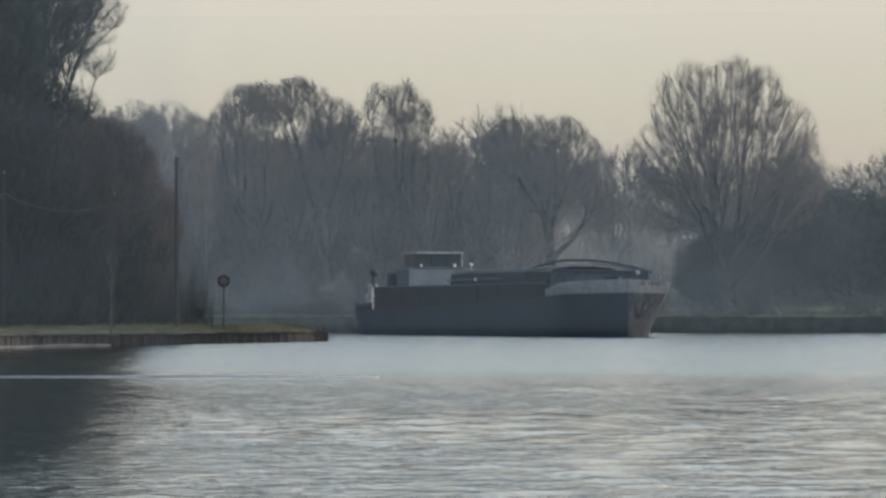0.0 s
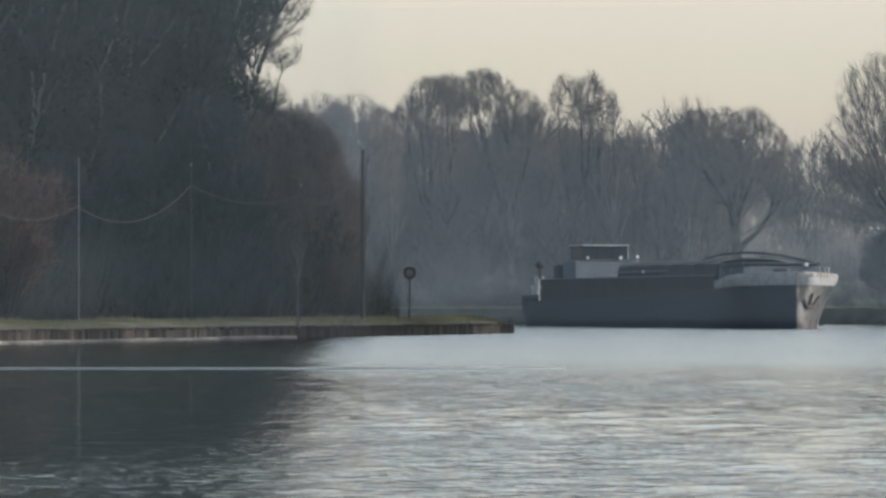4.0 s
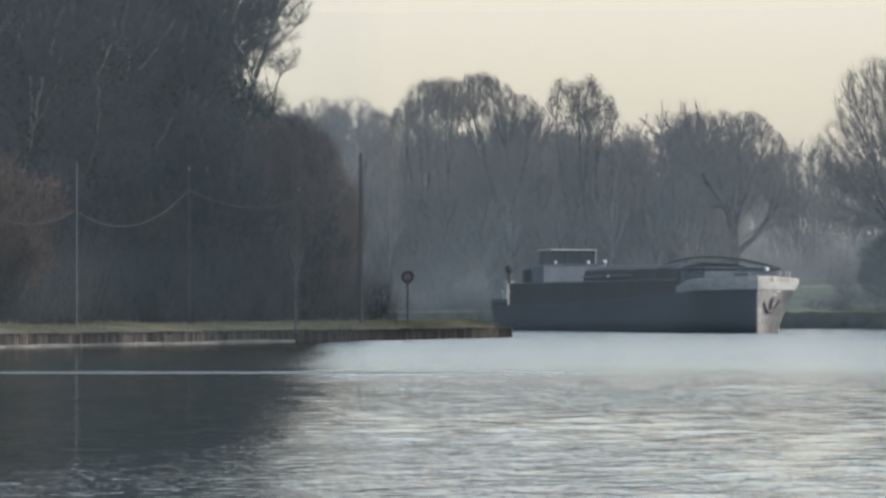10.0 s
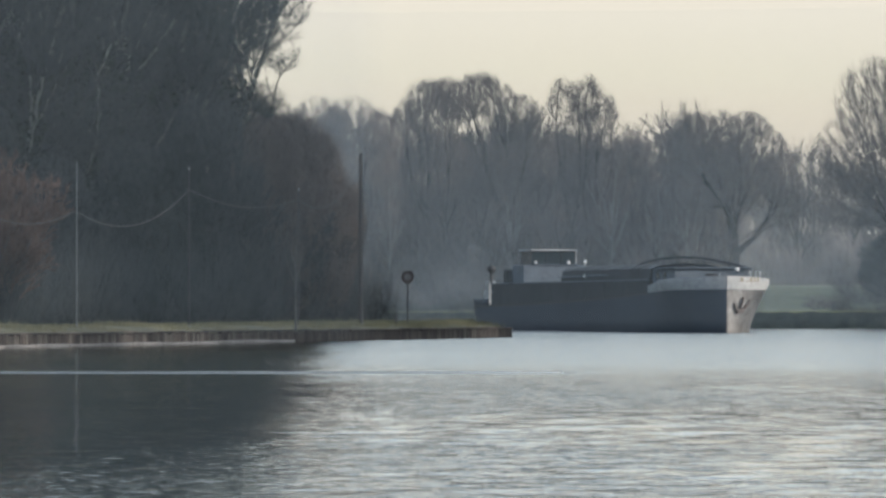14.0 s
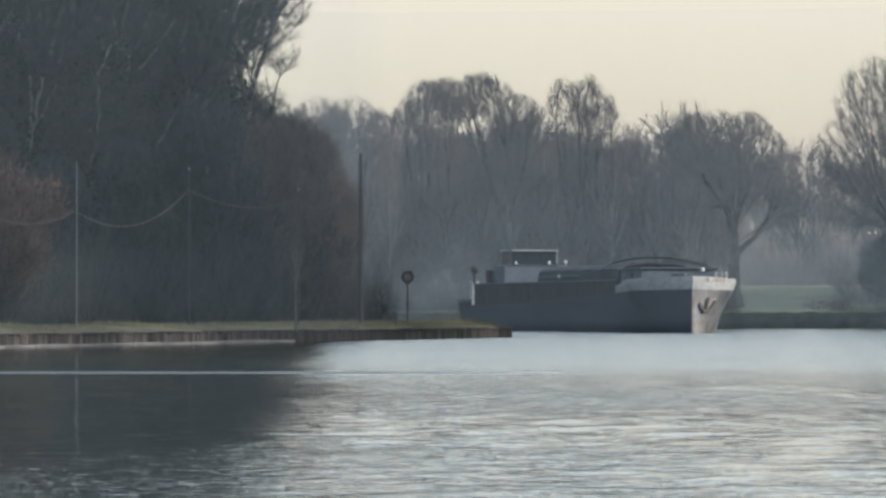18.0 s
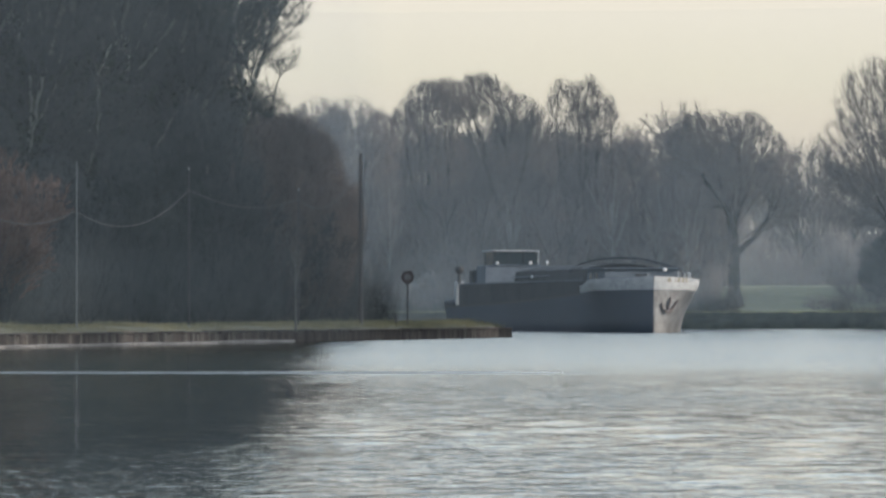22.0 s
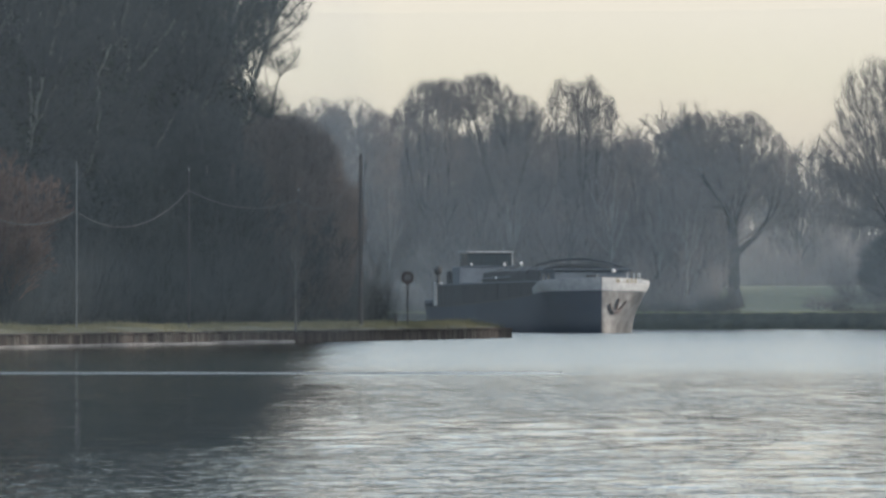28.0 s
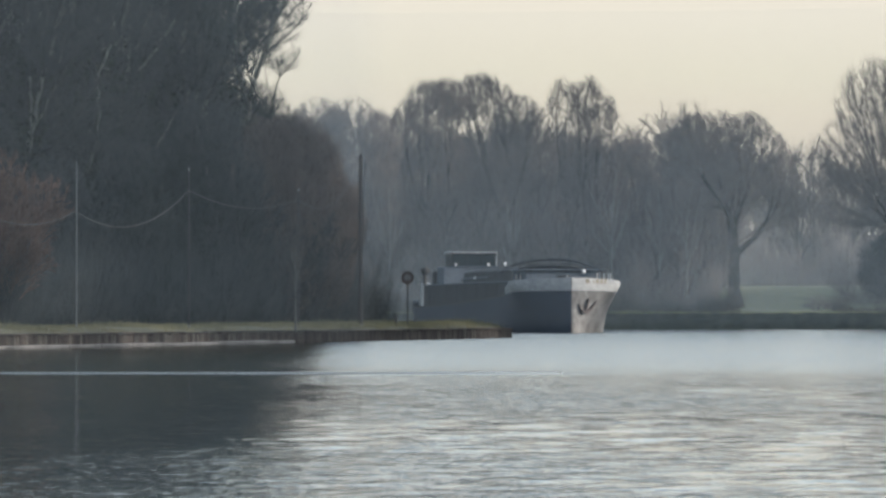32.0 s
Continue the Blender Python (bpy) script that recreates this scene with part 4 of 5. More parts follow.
def build_revetment():
    """The far bank's steep dark stone edge."""
    wall = thing("revetment", "dark wet stone edge of the far canal bank", "bank wall", kind="structure")
    r = random.Random(12)
    for i in range(40):
        x0, x1 = -80 + 4 * i, -76 + 4 * i
        bm = bmesh.new()
        n = 8
        grid = [[bm.verts.new((x0 + (x1 - x0) * k / n, far_y(x0 + (x1 - x0) * k / n) - 0.95 + 0.2 * j - 0.06 * r.random(), -0.6 + 0.45 * j + (0.06 * r.uniform(-1, 1) if j else 0))) for k in range(n + 1)] for j in range(5)]
        for a, b in zip(grid, grid[1:]):
            for k in range(n):
                bm.faces.new((a[k], a[k + 1], b[k + 1], b[k]))
        part("stone_panel", bm, M["revet"], wall)


build_revetment()

# ---- the near woods on the tongue of land ----
TALL = grown("tall", 21, [(0.0, 0.4, 20.5, 2.8, 3.4), (-2.4, -0.6, 17.5, 2.2, 2.6), (2.4, 0.6, 17.0, 2.2, 2.6), (0.2, -1.8, 15.0, 2.6, 3.0), (-2.6, 0.8, 12.5, 2.2, 2.4), (2.8, -0.4, 12.2, 2.2, 2.2), (0.0, 1.5, 10.5, 2.6, 2.6),
                          (-1.8, -0.8, 8.0, 2.2, 2.0), (1.8, 0.4, 7.2, 2.4, 2.0)], 0.30, 5.0, 2600, spread=0.5, twigs=5, twig_r=0.013, fork=5)
EDGE_TREE = grown("edge", 27, [(0.0, 0.4, 20.0, 2.4, 3.4), (1.6, -0.3, 15.2, 1.7, 1.9), (3.0, 0.3, 15.0, 1.3, 1.7), (2.3, 0.5, 18.2, 1.9, 2.2), (2.2, -0.4, 12.3, 1.5, 0.9), (1.5, 0.4, 13.2, 1.4, 1.2), (1.6, 0, 10.3, 1.6, 0.9), (3.2, 0.2, 13.2, 0.7, 0.5),
                               (-1.6, 0.5, 16.0, 2.2, 2.6), (-1.4, -0.5, 12.0, 2.2, 2.4), (0.2, 1.0, 9.5, 2.0, 2.0)], 0.32, 5.5, 2600, spread=0.35, twigs=6, twig_r=0.009, twig_len=(0.3, 0.8), fork=6, shell=0.4, turn=0.7, droop=0.1)
ALDER = grown("cone", 22, [(0, 0, 7.5, 1.8, 2.2), (-1.1, 0.3, 5.6, 1.8, 2.2), (1.2, -0.2, 5.5, 1.8, 2.2), (0, 0.6, 3.5, 2.4, 2.4), (0.2, -0.6, 1.9, 2.1, 1.8)], 0.16, 0.3, 1900, spread=0.7, twigs=6, twig_r=0.011)
BUSH = tree_meshes("bush", 23, 4.5, stem_n=10, fan=38, base_r=0.03, limbs=5, limb_len=(0.3, 0.5), limb_from=0.1, limb_spread=(20, 50), subs=4, twigs=3, twig_r=0.012, spikes=4)
RED_BUSH = tree_meshes("red_bush", 24, 5.2, stem_n=16, fan=30, base_r=0.03, limbs=6, limb_len=(0.3, 0.5), limb_from=0.1, limb_spread=(12, 35), subs=5, twigs=4, twig_r=0.012, spikes=4)
ALDER_DARK = tuple(m.copy() for m in ALDER)
IVY = ivy_mesh(5, 11.0, 1.3, 9000, 0.16)
# big leaves that make the unseen sunward trees block more sun
IVY_WIDE = ivy_mesh(6, 19.0, 3.0, 14000, 0.50)
NEAR = "tall dark bare tree on the grassy canal bank"


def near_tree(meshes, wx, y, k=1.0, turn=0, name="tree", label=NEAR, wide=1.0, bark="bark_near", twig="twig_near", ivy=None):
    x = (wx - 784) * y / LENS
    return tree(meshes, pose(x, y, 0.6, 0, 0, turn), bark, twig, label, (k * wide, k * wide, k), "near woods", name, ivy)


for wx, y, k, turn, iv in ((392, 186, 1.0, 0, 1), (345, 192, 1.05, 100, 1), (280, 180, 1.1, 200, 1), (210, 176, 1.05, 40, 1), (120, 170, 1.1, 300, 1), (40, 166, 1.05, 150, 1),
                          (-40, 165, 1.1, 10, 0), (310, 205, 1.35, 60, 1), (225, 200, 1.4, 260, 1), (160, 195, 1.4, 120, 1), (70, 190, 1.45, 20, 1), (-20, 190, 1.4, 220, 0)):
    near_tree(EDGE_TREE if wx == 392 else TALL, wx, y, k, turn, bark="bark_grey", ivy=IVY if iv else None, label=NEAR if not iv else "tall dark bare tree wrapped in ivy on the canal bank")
for wx, y, k, turn in ((548, 188, 0.93, 0), (520, 184, 1.0, 90), (562, 194, 0.85, 200), (470, 180, 0.95, 45), (420, 175, 0.65, 140), (360, 172, 1.0, 10), (300, 168, 0.5, 220), (230, 165, 0.8, 80),
                       (170, 162, 0.45, 320), (100, 160, 0.7, 160), (30, 158, 0.5, 50), (-30, 158, 0.9, 270), (530, 198, 0.92, 120), (500, 200, 1.0, 20), (455, 196, 1.15, 70), (478, 199, 1.05, 250)):
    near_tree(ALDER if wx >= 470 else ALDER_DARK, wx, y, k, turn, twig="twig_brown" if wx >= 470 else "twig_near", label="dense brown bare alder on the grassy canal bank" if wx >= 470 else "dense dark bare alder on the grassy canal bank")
for i in range(16):
    wx = -20 + i * 39 + rnd.uniform(-12, 12)
    y = 152 + (wx / 600) * 28 + rnd.uniform(0, 8)
    near_tree(BUSH, wx, y, rnd.uniform(0.8, 1.3), rnd.uniform(0, 360), "bush", "bare dark undergrowth below the bank's trees")
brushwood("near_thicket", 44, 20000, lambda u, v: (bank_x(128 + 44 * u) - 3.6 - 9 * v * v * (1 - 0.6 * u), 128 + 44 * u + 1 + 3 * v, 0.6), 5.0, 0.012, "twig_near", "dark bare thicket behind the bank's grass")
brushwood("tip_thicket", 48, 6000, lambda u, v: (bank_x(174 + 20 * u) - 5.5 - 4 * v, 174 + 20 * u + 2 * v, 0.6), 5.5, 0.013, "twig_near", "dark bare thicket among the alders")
near_tree(BIRCH, 524, 160, 0.4, 40, wide=0.55, label="slender grey crooked tree beside a mast on the canal bank", bark="bark_grey")
near_tree(RED_BUSH, 12, 143, 1.05, 0, "bush", "bush of upright red-orange bare shoots", twig="twig_red")
near_tree(RED_BUSH, -45, 142, 1.1, 80, "bush", "bush of upright red-orange bare shoots", twig="twig_red")


# ---- the right-hand bank, out of view: trees added between the low sun and the tongue of land ----
me = mesh_of("ground_right", [(36, -60, -1.5), (38, -60, 0.9), (160, -60, 1.2), (36, 236, -1.5), (38, 236, 0.9), (160, 236, 1.2), (36, 240, -1.5), (160, 240, -1.5)],
             [(0, 1, 4, 3), (1, 2, 5, 4), (3, 4, 6), (4, 5, 7, 6)])
tagged(part("ground_right", me, M["meadow"]), "unseen grassy bank added under the shade trees", "ground", kind="structure")
# spaced to shade parts of the tongue and leave gaps for sun
for x, y, k in ((45, 137.5, 0.5), (46, 154, 1.1), (45, 158, 1.1), (47, 162, 1.1), (46, 166, 1.1), (45, 170, 1.1), (46, 174, 1.1), (58, 173, 1.1), (45, 178, 1.1), (56, 177, 1.1), (47, 181, 0.6), (46, 191, 0.8), (57, 190, 0.8), (57, 152, 1.1), (58, 156, 1.1), (56, 160, 1.1), (58, 165, 1.1), (57, 169, 1.1), (48, 200, 1.1), (45, 212, 1.1), (46, 233.5, 1.1)):
    tree(BACK, pose(x, y, 0.9, 0, 0, rnd.uniform(0, 360)), "bark_near", "twig_near", "unseen tall bare tree, thickened with ivy, added sunward for its shade", (k, k, 1.9 if y < 220 else 1.3), "sunward woods", ivy=IVY_WIDE)
for x, y in ((44, 108), (46, 117), (45, 126), (48, 133), (47, 144), (55, 122), (54, 139), (56, 148), (48, 185)):
    tree(BACK, pose(x, y, 0.9, 0, 0, rnd.uniform(0, 360)), "bark_near", "twig_near", "unseen tall bare tree added sunward for its thin shade", (1.1, 1.1, 1.9), "sunward woods")


# ---- the bank's edge ----
def build_edge():
    edge = thing("quay_edge", "low weathered timber sheet-pile edge with a pale waterline beam", "quay wall", kind="structure")
    along = Vector((17.6, 60, 0)).normalized()
    turn = math.degrees(math.atan2(along.y, along.x))
    pile = bpy.data.meshes.new("pile")
    bm = box(-0.121, 0.121, -0.06, 0.10, -0.9, 0.40, 0.012)
    bm.to_mesh(pile)
    bm.free()
    pile.materials.append(M["pile"])
    lit_pile = pile.copy()
    lit_pile.materials[0] = M["lit_pile"]
    origin = Vector((bank_x(193), 193.0, 0))
    r = random.Random(6)
    for i in range(300):
        p = origin - along * (0.12 + 0.245 * i)
        # lighter piles, at random, only where sun patches fall on the edge
        part("pile", lit_pile if r.random() < (0.4 if p.y < 158.5 else 0.1 if 181 < p.y < 190 else 0.0) else pile, None, edge, at=pose(p.x, p.y, r.uniform(-0.03, 0.02), r.uniform(-1, 1), r.uniform(-1, 1), turn + r.uniform(-3, 3)))
    bm = bmesh.new()
    for i in range(300, 800):
        p = origin - along * (0.12 + 0.245 * i)
        v = bmesh.ops.create_cube(bm, size=1.0, matrix=pose(p.x, p.y, -0.23, 0, 0, turn) @ Matrix.Diagonal((0.22, 0.16, 1.34, 1)))
    tagged(part("pile_row", bm, M["pile"], edge), kind="stuff")
    for i in range(30):
        p = origin - along * (1.25 + 2.5 * i)
        part("cap_beam", box(-1.24, 1.24, -0.10, 0.14, 0.40, 0.47, 0.01), M["pile"], edge, at=pose(p.x, p.y, r.uniform(-0.01, 0.02), 0, 0, turn))
    beam = bpy.data.meshes.new("toe_beam")
    bm = box(-1.48, 1.48, -0.34, -0.07, -0.5, 0.10, 0.03)
    bm.to_mesh(beam)
    bm.free()
    beam.materials.append(M["concrete"])
    for i in range(11, 60):
        p = origin - along * (1.5 + 3.0 * i)
        part("toe_beam", beam, None, edge, at=pose(p.x, p.y, r.uniform(-0.04, 0.02), 0, 0, turn))
    # the blunt end of the tongue
    back = Vector((-0.55, 0.83, 0))
    t2 = math.degrees(math.atan2(back.y, back.x))
    for i in range(26):
        p = origin + back * (0.1 + 0.245 * i)
        part("pile", pile, None, edge, at=pose(p.x, p.y, r.uniform(-0.06, 0.03), 0, 0, t2))


build_edge()
brushwood("tip_tufts", 47, 5000, lambda u, v: (bank_x(165 + 27 * u) - 0.25 - 2.2 * v, 165 + 27 * u + 0.3 + 0.7 * v, 0.42 + 0.2 * min(1, v * 2)), 0.36, 0.014, "blades", "longer dry grass tussocks on the tongue's tip")
brushwood("grass_tufts", 45, 26000, lambda u, v: (bank_x(112 + 81 * u) - 0.25 - 2.6 * v, 112 + 81 * u + 0.3 + 0.7 * v, 0.42 + 0.2 * min(1, v * 2)), 0.30, 0.013, "blades", "dry winter grass tufts along the bank's edge")


# ---- poles, cable and sign on the bank ----
def pole_thing(wx, back, top, r, material, label, name="pole", cap=True):
    # where the sight line meets a line behind the bank's edge
    k, c = 17.6 / 60, -14.4 - 17.6 * 133 / 60 - back * 1.045
    yy = c / ((wx - 784) / LENS - k)
    x = (wx - 784) * yy / LENS
    t = thing(name, label, "pole", pose(x, yy, LAND_Z - 0.02))
    h = top - LAND_Z
    part("shaft", rod([(0, 0, -0.4), (0, 0, h * 0.33), (0, 0, h * 0.66), (0, 0, h)], r, 10, taper=0.72), M[material], t)
    if cap:
        part("cap", rod([(0, 0, h), (0, 0, h + 0.12)], r * 0.9, 10, taper=0.6), M["galv"], t)
    part("collar", rod([(0, 0, -0.02), (0, 0, 0.10)], r * 1.5, 10, taper=0.8), M["concrete"], t)
    return Vector((x, yy, LAND_Z))


pole_a = pole_thing(136.5, 1.2, 6.3, 0.024, "galv", "thin grey steel mast on the grassy canal bank", "mast")
# these two masts are out of the sun: their colour carries the shade
pole_b = pole_thing(335, 1.2, 6.5, 0.032, "dull", "thin grey steel mast, coloured dark for shade, beside dark undergrowth", "mast")
pole_c = pole_thing(529, 1.2, 6.1, 0.036, "dull", "thin grey steel mast, coloured dark for shade, half hidden by bare twigs", "mast")
pole_d = pole_thing(639, 1.2, 7.92, 0.115, "pole", "dark tarred timber pole standing near the tongue's tip", "timber_pole", False)


def cable(a, za, b, zb, sag, material="cable"):
    pts = [a.lerp(b, i / 14) for i in range(15)]
    for i, p in enumerate(pts):
        u = i / 14
        p.z = za + (zb - za) * u - sag * 4 * u * (1 - u)
    bm = rod(pts, 0.012, 5)
    tagged(part("cable", bm, M[material]), "slack grey cable hanging between the bank's masts", "cable", "bank cables")


pole_0 = Vector((bank_x(132) - 1.2, 132.3, 0))
cable(pole_0, 5.15, pole_a, 4.72, 0.8)
cable(pole_a, 4.66, pole_b, 5.75, 0.9)
cable(pole_b, 5.75, pole_c, 5.75, 0.5, "dull")
cable(pole_c, 5.75, pole_d, 7.5, 1.0, "dull")


def build_sign():
    t = thing("canal_sign", "round red-rimmed waterway sign on a thin post", "sign", pose((722 - 784) * 181 / LENS, 181, LAND_Z + 0.05))
    h = 2.05
    part("post", rod([(0, 0, -0.3), (0, 0, h)], 0.035, 8), M["dull"], t)
    bm = rod([(0, 0.03, h), (0, -0.03, h)], 0.17, 24)
    part("disc", bm, M["sign_white"], t)
    bm = bmesh.new()
    n, rings = 28, []
    for k in range(n):
        a = 2 * math.pi * k / n
        c, s = math.cos(a), math.sin(a)
        rings.append([bm.verts.new((r * c, y, h + r * s)) for r, y in ((0.16, -0.045), (0.28, -0.045), (0.28, 0.045), (0.16, 0.045))])
    for k in range(n):
        p, q = rings[k], rings[(k + 1) % n]
        for j in range(4):
            bm.faces.new((p[j], p[(j + 1) % 4], q[(j + 1) % 4], q[j]))
    part("rim", bm, M["sign_red"], t)
    s = thing("stake", "short dark wooden stake in the bank's grass", "stake", pose((702 - 784) * 179 / LENS, 179, LAND_Z))
    part("stake_body", rod([(0, 0, -0.2), (0, 0, 0.5)], 0.045, 7), M["pole"], s)


build_sign()


# ---- the cargo barge: x forward from the stem, y to port, z from the water ----
def half(d, k):
    """Half breadth d metres behind the stem; k: 0 at the waterline, 1 at the sheer."""
    low = 3.1 * (1 - (1 - min(d / 8.0, 1)) ** 3) ** 0.78
    top = 3.1 * (1 - (1 - min(d / 2.4, 1)) ** 2.5) + 0.16 * max(0, 1 - abs(d - 2.3) / 2.3)
    b = low + (top - low) * k ** 1.2
    if d > 38.5:
        u = (d - 38.5) / 8.4
        b *= max(0.02, 1 - u ** 2.4) ** (0.5 + 0.4 * (1 - k))
    return b


def sheer(d):
    return 1.65 + 0.90 * max(0, (45 - d) / 45) ** 2 - 0.3 * min(1, max(0, d - 43.2) / 0.6)


def shell(d0, d1, zlow, zhigh, rows, step, lift=0.0, out=0.0):
    """Plating on both sides between two height functions."""
    n = max(2, int((d1 - d0) / step))
    ds = [d0 + (d1 - d0) * i / n for i in range(n + 1)]
    if d0 == 0:
        ds = [d for d in (0, 0.02, 0.08, 0.2, 0.4, 0.7, 1.1, 1.6, 2.2, 3.0, 3.6, 4.2, 5.2) if d <= d1] + [d for d in ds if d > 6]
    bm = bmesh.new()
    for side in (1, -1):
        grid = []
        for d in ds:
            row = []
            for r in range(rows + 1):
                k = r / rows
                z = zlow(d) + (zhigh(d) - zlow(d)) * k
                kk = max(0, min(1.15, z / sheer(d)))
                row.append(bm.verts.new((-d + lift * kk, side * (half(d, kk) + out), z)))
            grid.append(row)
        for a, b in zip(grid, grid[1:]):
            for r in range(rows):
                bm.faces.new((a[r], b[r], b[r + 1], a[r + 1]))
    bmesh.ops.remove_doubles(bm, verts=bm.verts, dist=0.004)
    for f in bm.faces:
        f.smooth = True
    return bm


def flat_deck(d0, d1, z, inset):
    bm = bmesh.new()
    n = int((d1 - d0) / 0.4) + 2
    rows = []
    for i in range(n + 1):
        d = d0 + (d1 - d0) * i / n
        b = max(0.02, half(d, 1) - inset)
        rows.append((bm.verts.new((-d, b, z(d))), bm.verts.new((-d, -b, z(d)))))
    for a, b in zip(rows, rows[1:]):
        bm.faces.new((a[0], a[1], b[1], b[0]))
    return bm


def solid(ob, thick):
    m = ob.modifiers.new("thickness", "SOLIDIFY")
    m.thickness, m.offset = thick, -1
    return ob


def build_ship():
    ship = thing("cargo_barge", "long dark navy inland cargo barge with a white bow and wheelhouse", "barge", pose(20, 237, 0, 0, 0, -73))
    part("hull", shell(0, 46.8, lambda d: -0.9, sheer, 8, 1.0), M["hull"], ship, "dark navy hull plating")
    # port side only: lighter plating over the navy stands for sunlight
    sunlit_bow = shell(0, 3.6, lambda d: -0.4, lambda d: sheer(d) - 0.03, 8, 0.4, out=0.012)
    bmesh.ops.delete(sunlit_bow, geom=[f for f in sunlit_bow.faces if f.calc_center_median().y < 0.0], context="FACES")
    part("bow_plating", sunlit_bow, M["bow"], ship, "rust-streaked worn port bow plating, coloured lighter for the sun on it")
    bul = shell(0, 5.2, sheer, lambda d: sheer(d) + 0.43 + 0.37 * max(0, 1 - d / 5.2), 3, 0.6, out=0.03)
    for f in bul.faces:
        f.smooth = False
    solid(part("bow_bulwark", bul, M["white"], ship, "white flared bow bulwark"), 0.06)
    for side in (1, -1):
        bul = shell(38.5, 43.1, sheer, lambda d: sheer(d) + 0.45, 2, 0.5)
        bmesh.ops.delete(bul, geom=[f for f in bul.faces if f.calc_center_median().y * side < 0], context="FACES")
        solid(part("stern_bulwark", bul, M["hull"], ship), 0.05)
    part("rubbing_strake", shell(5.2, 43.1, lambda d: sheer(d) - 0.09, lambda d: sheer(d) + 0.02, 1, 1.0, out=0.06), M["black"], ship, "black rubbing strake")
    part("deck", flat_deck(0.3, 46.4, lambda d: sheer(d) - 0.02, 0.03), M["deck"], ship)
    # side decks' hold coaming
    for side in (1, -1):
        part("hold_coaming", box(-40.0, -7.0, side * 2.42 - 0.05, side * 2.42 + 0.05, 1.6, 3.12, 0.02), M["coaming"], ship)
        for i in range(9):
            x = -8.0 - 3.7 * i
            part("coaming_stay", box(x - 0.018, x + 0.018, min(side * 2.46, side * 2.49), max(side * 2.46, side * 2.49), 1.7, 3.05, 0.01), M["coaming"], ship)
        part("coaming_rail", rod([(-40, side * 2.5, 3.16), (-7, side * 2.5, 3.16)], 0.04, 6), M["pale"], ship)
    part("hold_end", box(-7.05, -6.95, -2.47, 2.47, 2.0, 3.12, 0.02), M["coaming"], ship)
    part("hold_end", box(-36.05, -35.95, -2.47, 2.47, 1.6, 3.12, 0.02), M["coaming"], ship)
    # arched hatch covers, the after part of the hold stands open
    cov = bmesh.new()
    n = 10
    for x in (0.0, 1.92):
        for lo in (0, 1):
            for k in range(n + 1):
                a = math.pi * k / n
                cov.verts.new((x, 2.40 * math.cos(a) * (1 - 0.03 * lo), (0.74 - 0.05 * lo) * math.sin(a) ** 0.55 + 3.13 + (0.0 if k in (0, n) else 0.32)))
    cov.verts.ensure_lookup_table()
    w = n + 1
    for k in range(n):
        a, b, c, d = (cov.verts[j * w + k] for j in range(4))
        a2, b2, c2, d2 = (cov.verts[j * w + k + 1] for j in range(4))
        for q in ((a, a2, c2, c), (b, d, d2, b2), (a, b, b2, a2), (c, c2, d2, d)):
            cov.faces.new(q)
    cov_me = bpy.data.meshes.new("hatch_cover")
    bmesh.ops.recalc_face_normals(cov, faces=cov.faces)
    cov.to_mesh(cov_me)
    cov.free()
    cov_me.materials.append(M["cover"])
    for i in range(9):
        part("hatch_cover", cov_me, None, ship, at=pose(-24.6 + 1.96 * i, 0, 0.0 + (0.04 if i % 2 else 0)))
    # forecastle house, lit by its pale paint
    fc = part("forecastle_house", box(-6.6, -2.6, -2.35, 2.35, 2.3, 3.80, 0.06), M["pale"], ship, "pale blue-grey forecastle house")
    for side in (1, -1):
        for x in (-5.6, -4.3):
            part("window", box(x - 0.32, x + 0.32, min(side * 2.34, side * 2.37), max(side * 2.34, side * 2.37), 3.2, 3.58, 0.01), M["glass"], fc)
    part("house_roof", box(-6.75, -2.4, -2.5, 2.5, 3.80, 3.88, 0.03), M["pale"], fc)
    part("house_door", box(-2.62, -2.56, -0.4, 0.4, 2.4, 3.5, 0.02), M["coaming"], fc)
    # a curved boom stowed from the hatches to the bow, with its stays
    boom = [(-10.6, -2.4, 3.75), (-10.6, -1.6, 4.22), (-10.5, -0.6, 4.48), (-10.2, 0.5, 4.58), (-9.0, 1.4, 4.54), (-7.0, 1.85, 4.37), (-4.5, 2.15, 4.08), (-2.2, 2.3, 3.78)]
    part("boom", rod(boom, 0.075, 7), M["coaming"], ship, "dark curved steel boom")
    for x, y, z in (boom[2], boom[4], boom[6]):
        part("boom_stay", rod([(x, y, 3.86 if x > -6.6 else 3.1), (x, y, z)], 0.03, 6), M["coaming"], ship)
    part("boom_wire", rod([(-9.0, 1.2, 4.36), (-6.5, 1.7, 4.2), (-2.4, 2.2, 3.74)], 0.035, 6), M["coaming"], ship)
    part("pipe_rail", rod([(-25.0, -2.47, 3.46), (-15.0, -2.47, 3.5)], 0.045, 6), M["pale"], ship, "pale pipe along the hatch covers")
    part("deck_lamp", box(-19.4, -19.2, -2.6, -2.46, 3.4, 3.56, 0.03), M["lampwhite"], ship, "white box lamp")
    # bow fittings
    for x, y in ((-0.75, 1.75), (-1.1, 2.25), (-1.5, 2.6), (-2.0, 2.85)):
        part("bulwark_post", rod([(x, y, 2.9), (x, y, 3.62)], 0.045, 7), M["white"], ship, "short white bulwark post")
    part("bow_lamp", box(-0.85, -0.6, 0.8, 1.0, 3.62, 3.84, 0.03), M["lampwhite"], ship, "white box lamp")
    part("windlass", rod([(-1.9, -0.9, 3.1), (-1.9, 0.9, 3.1)], 0.22, 10), M["black"], ship)
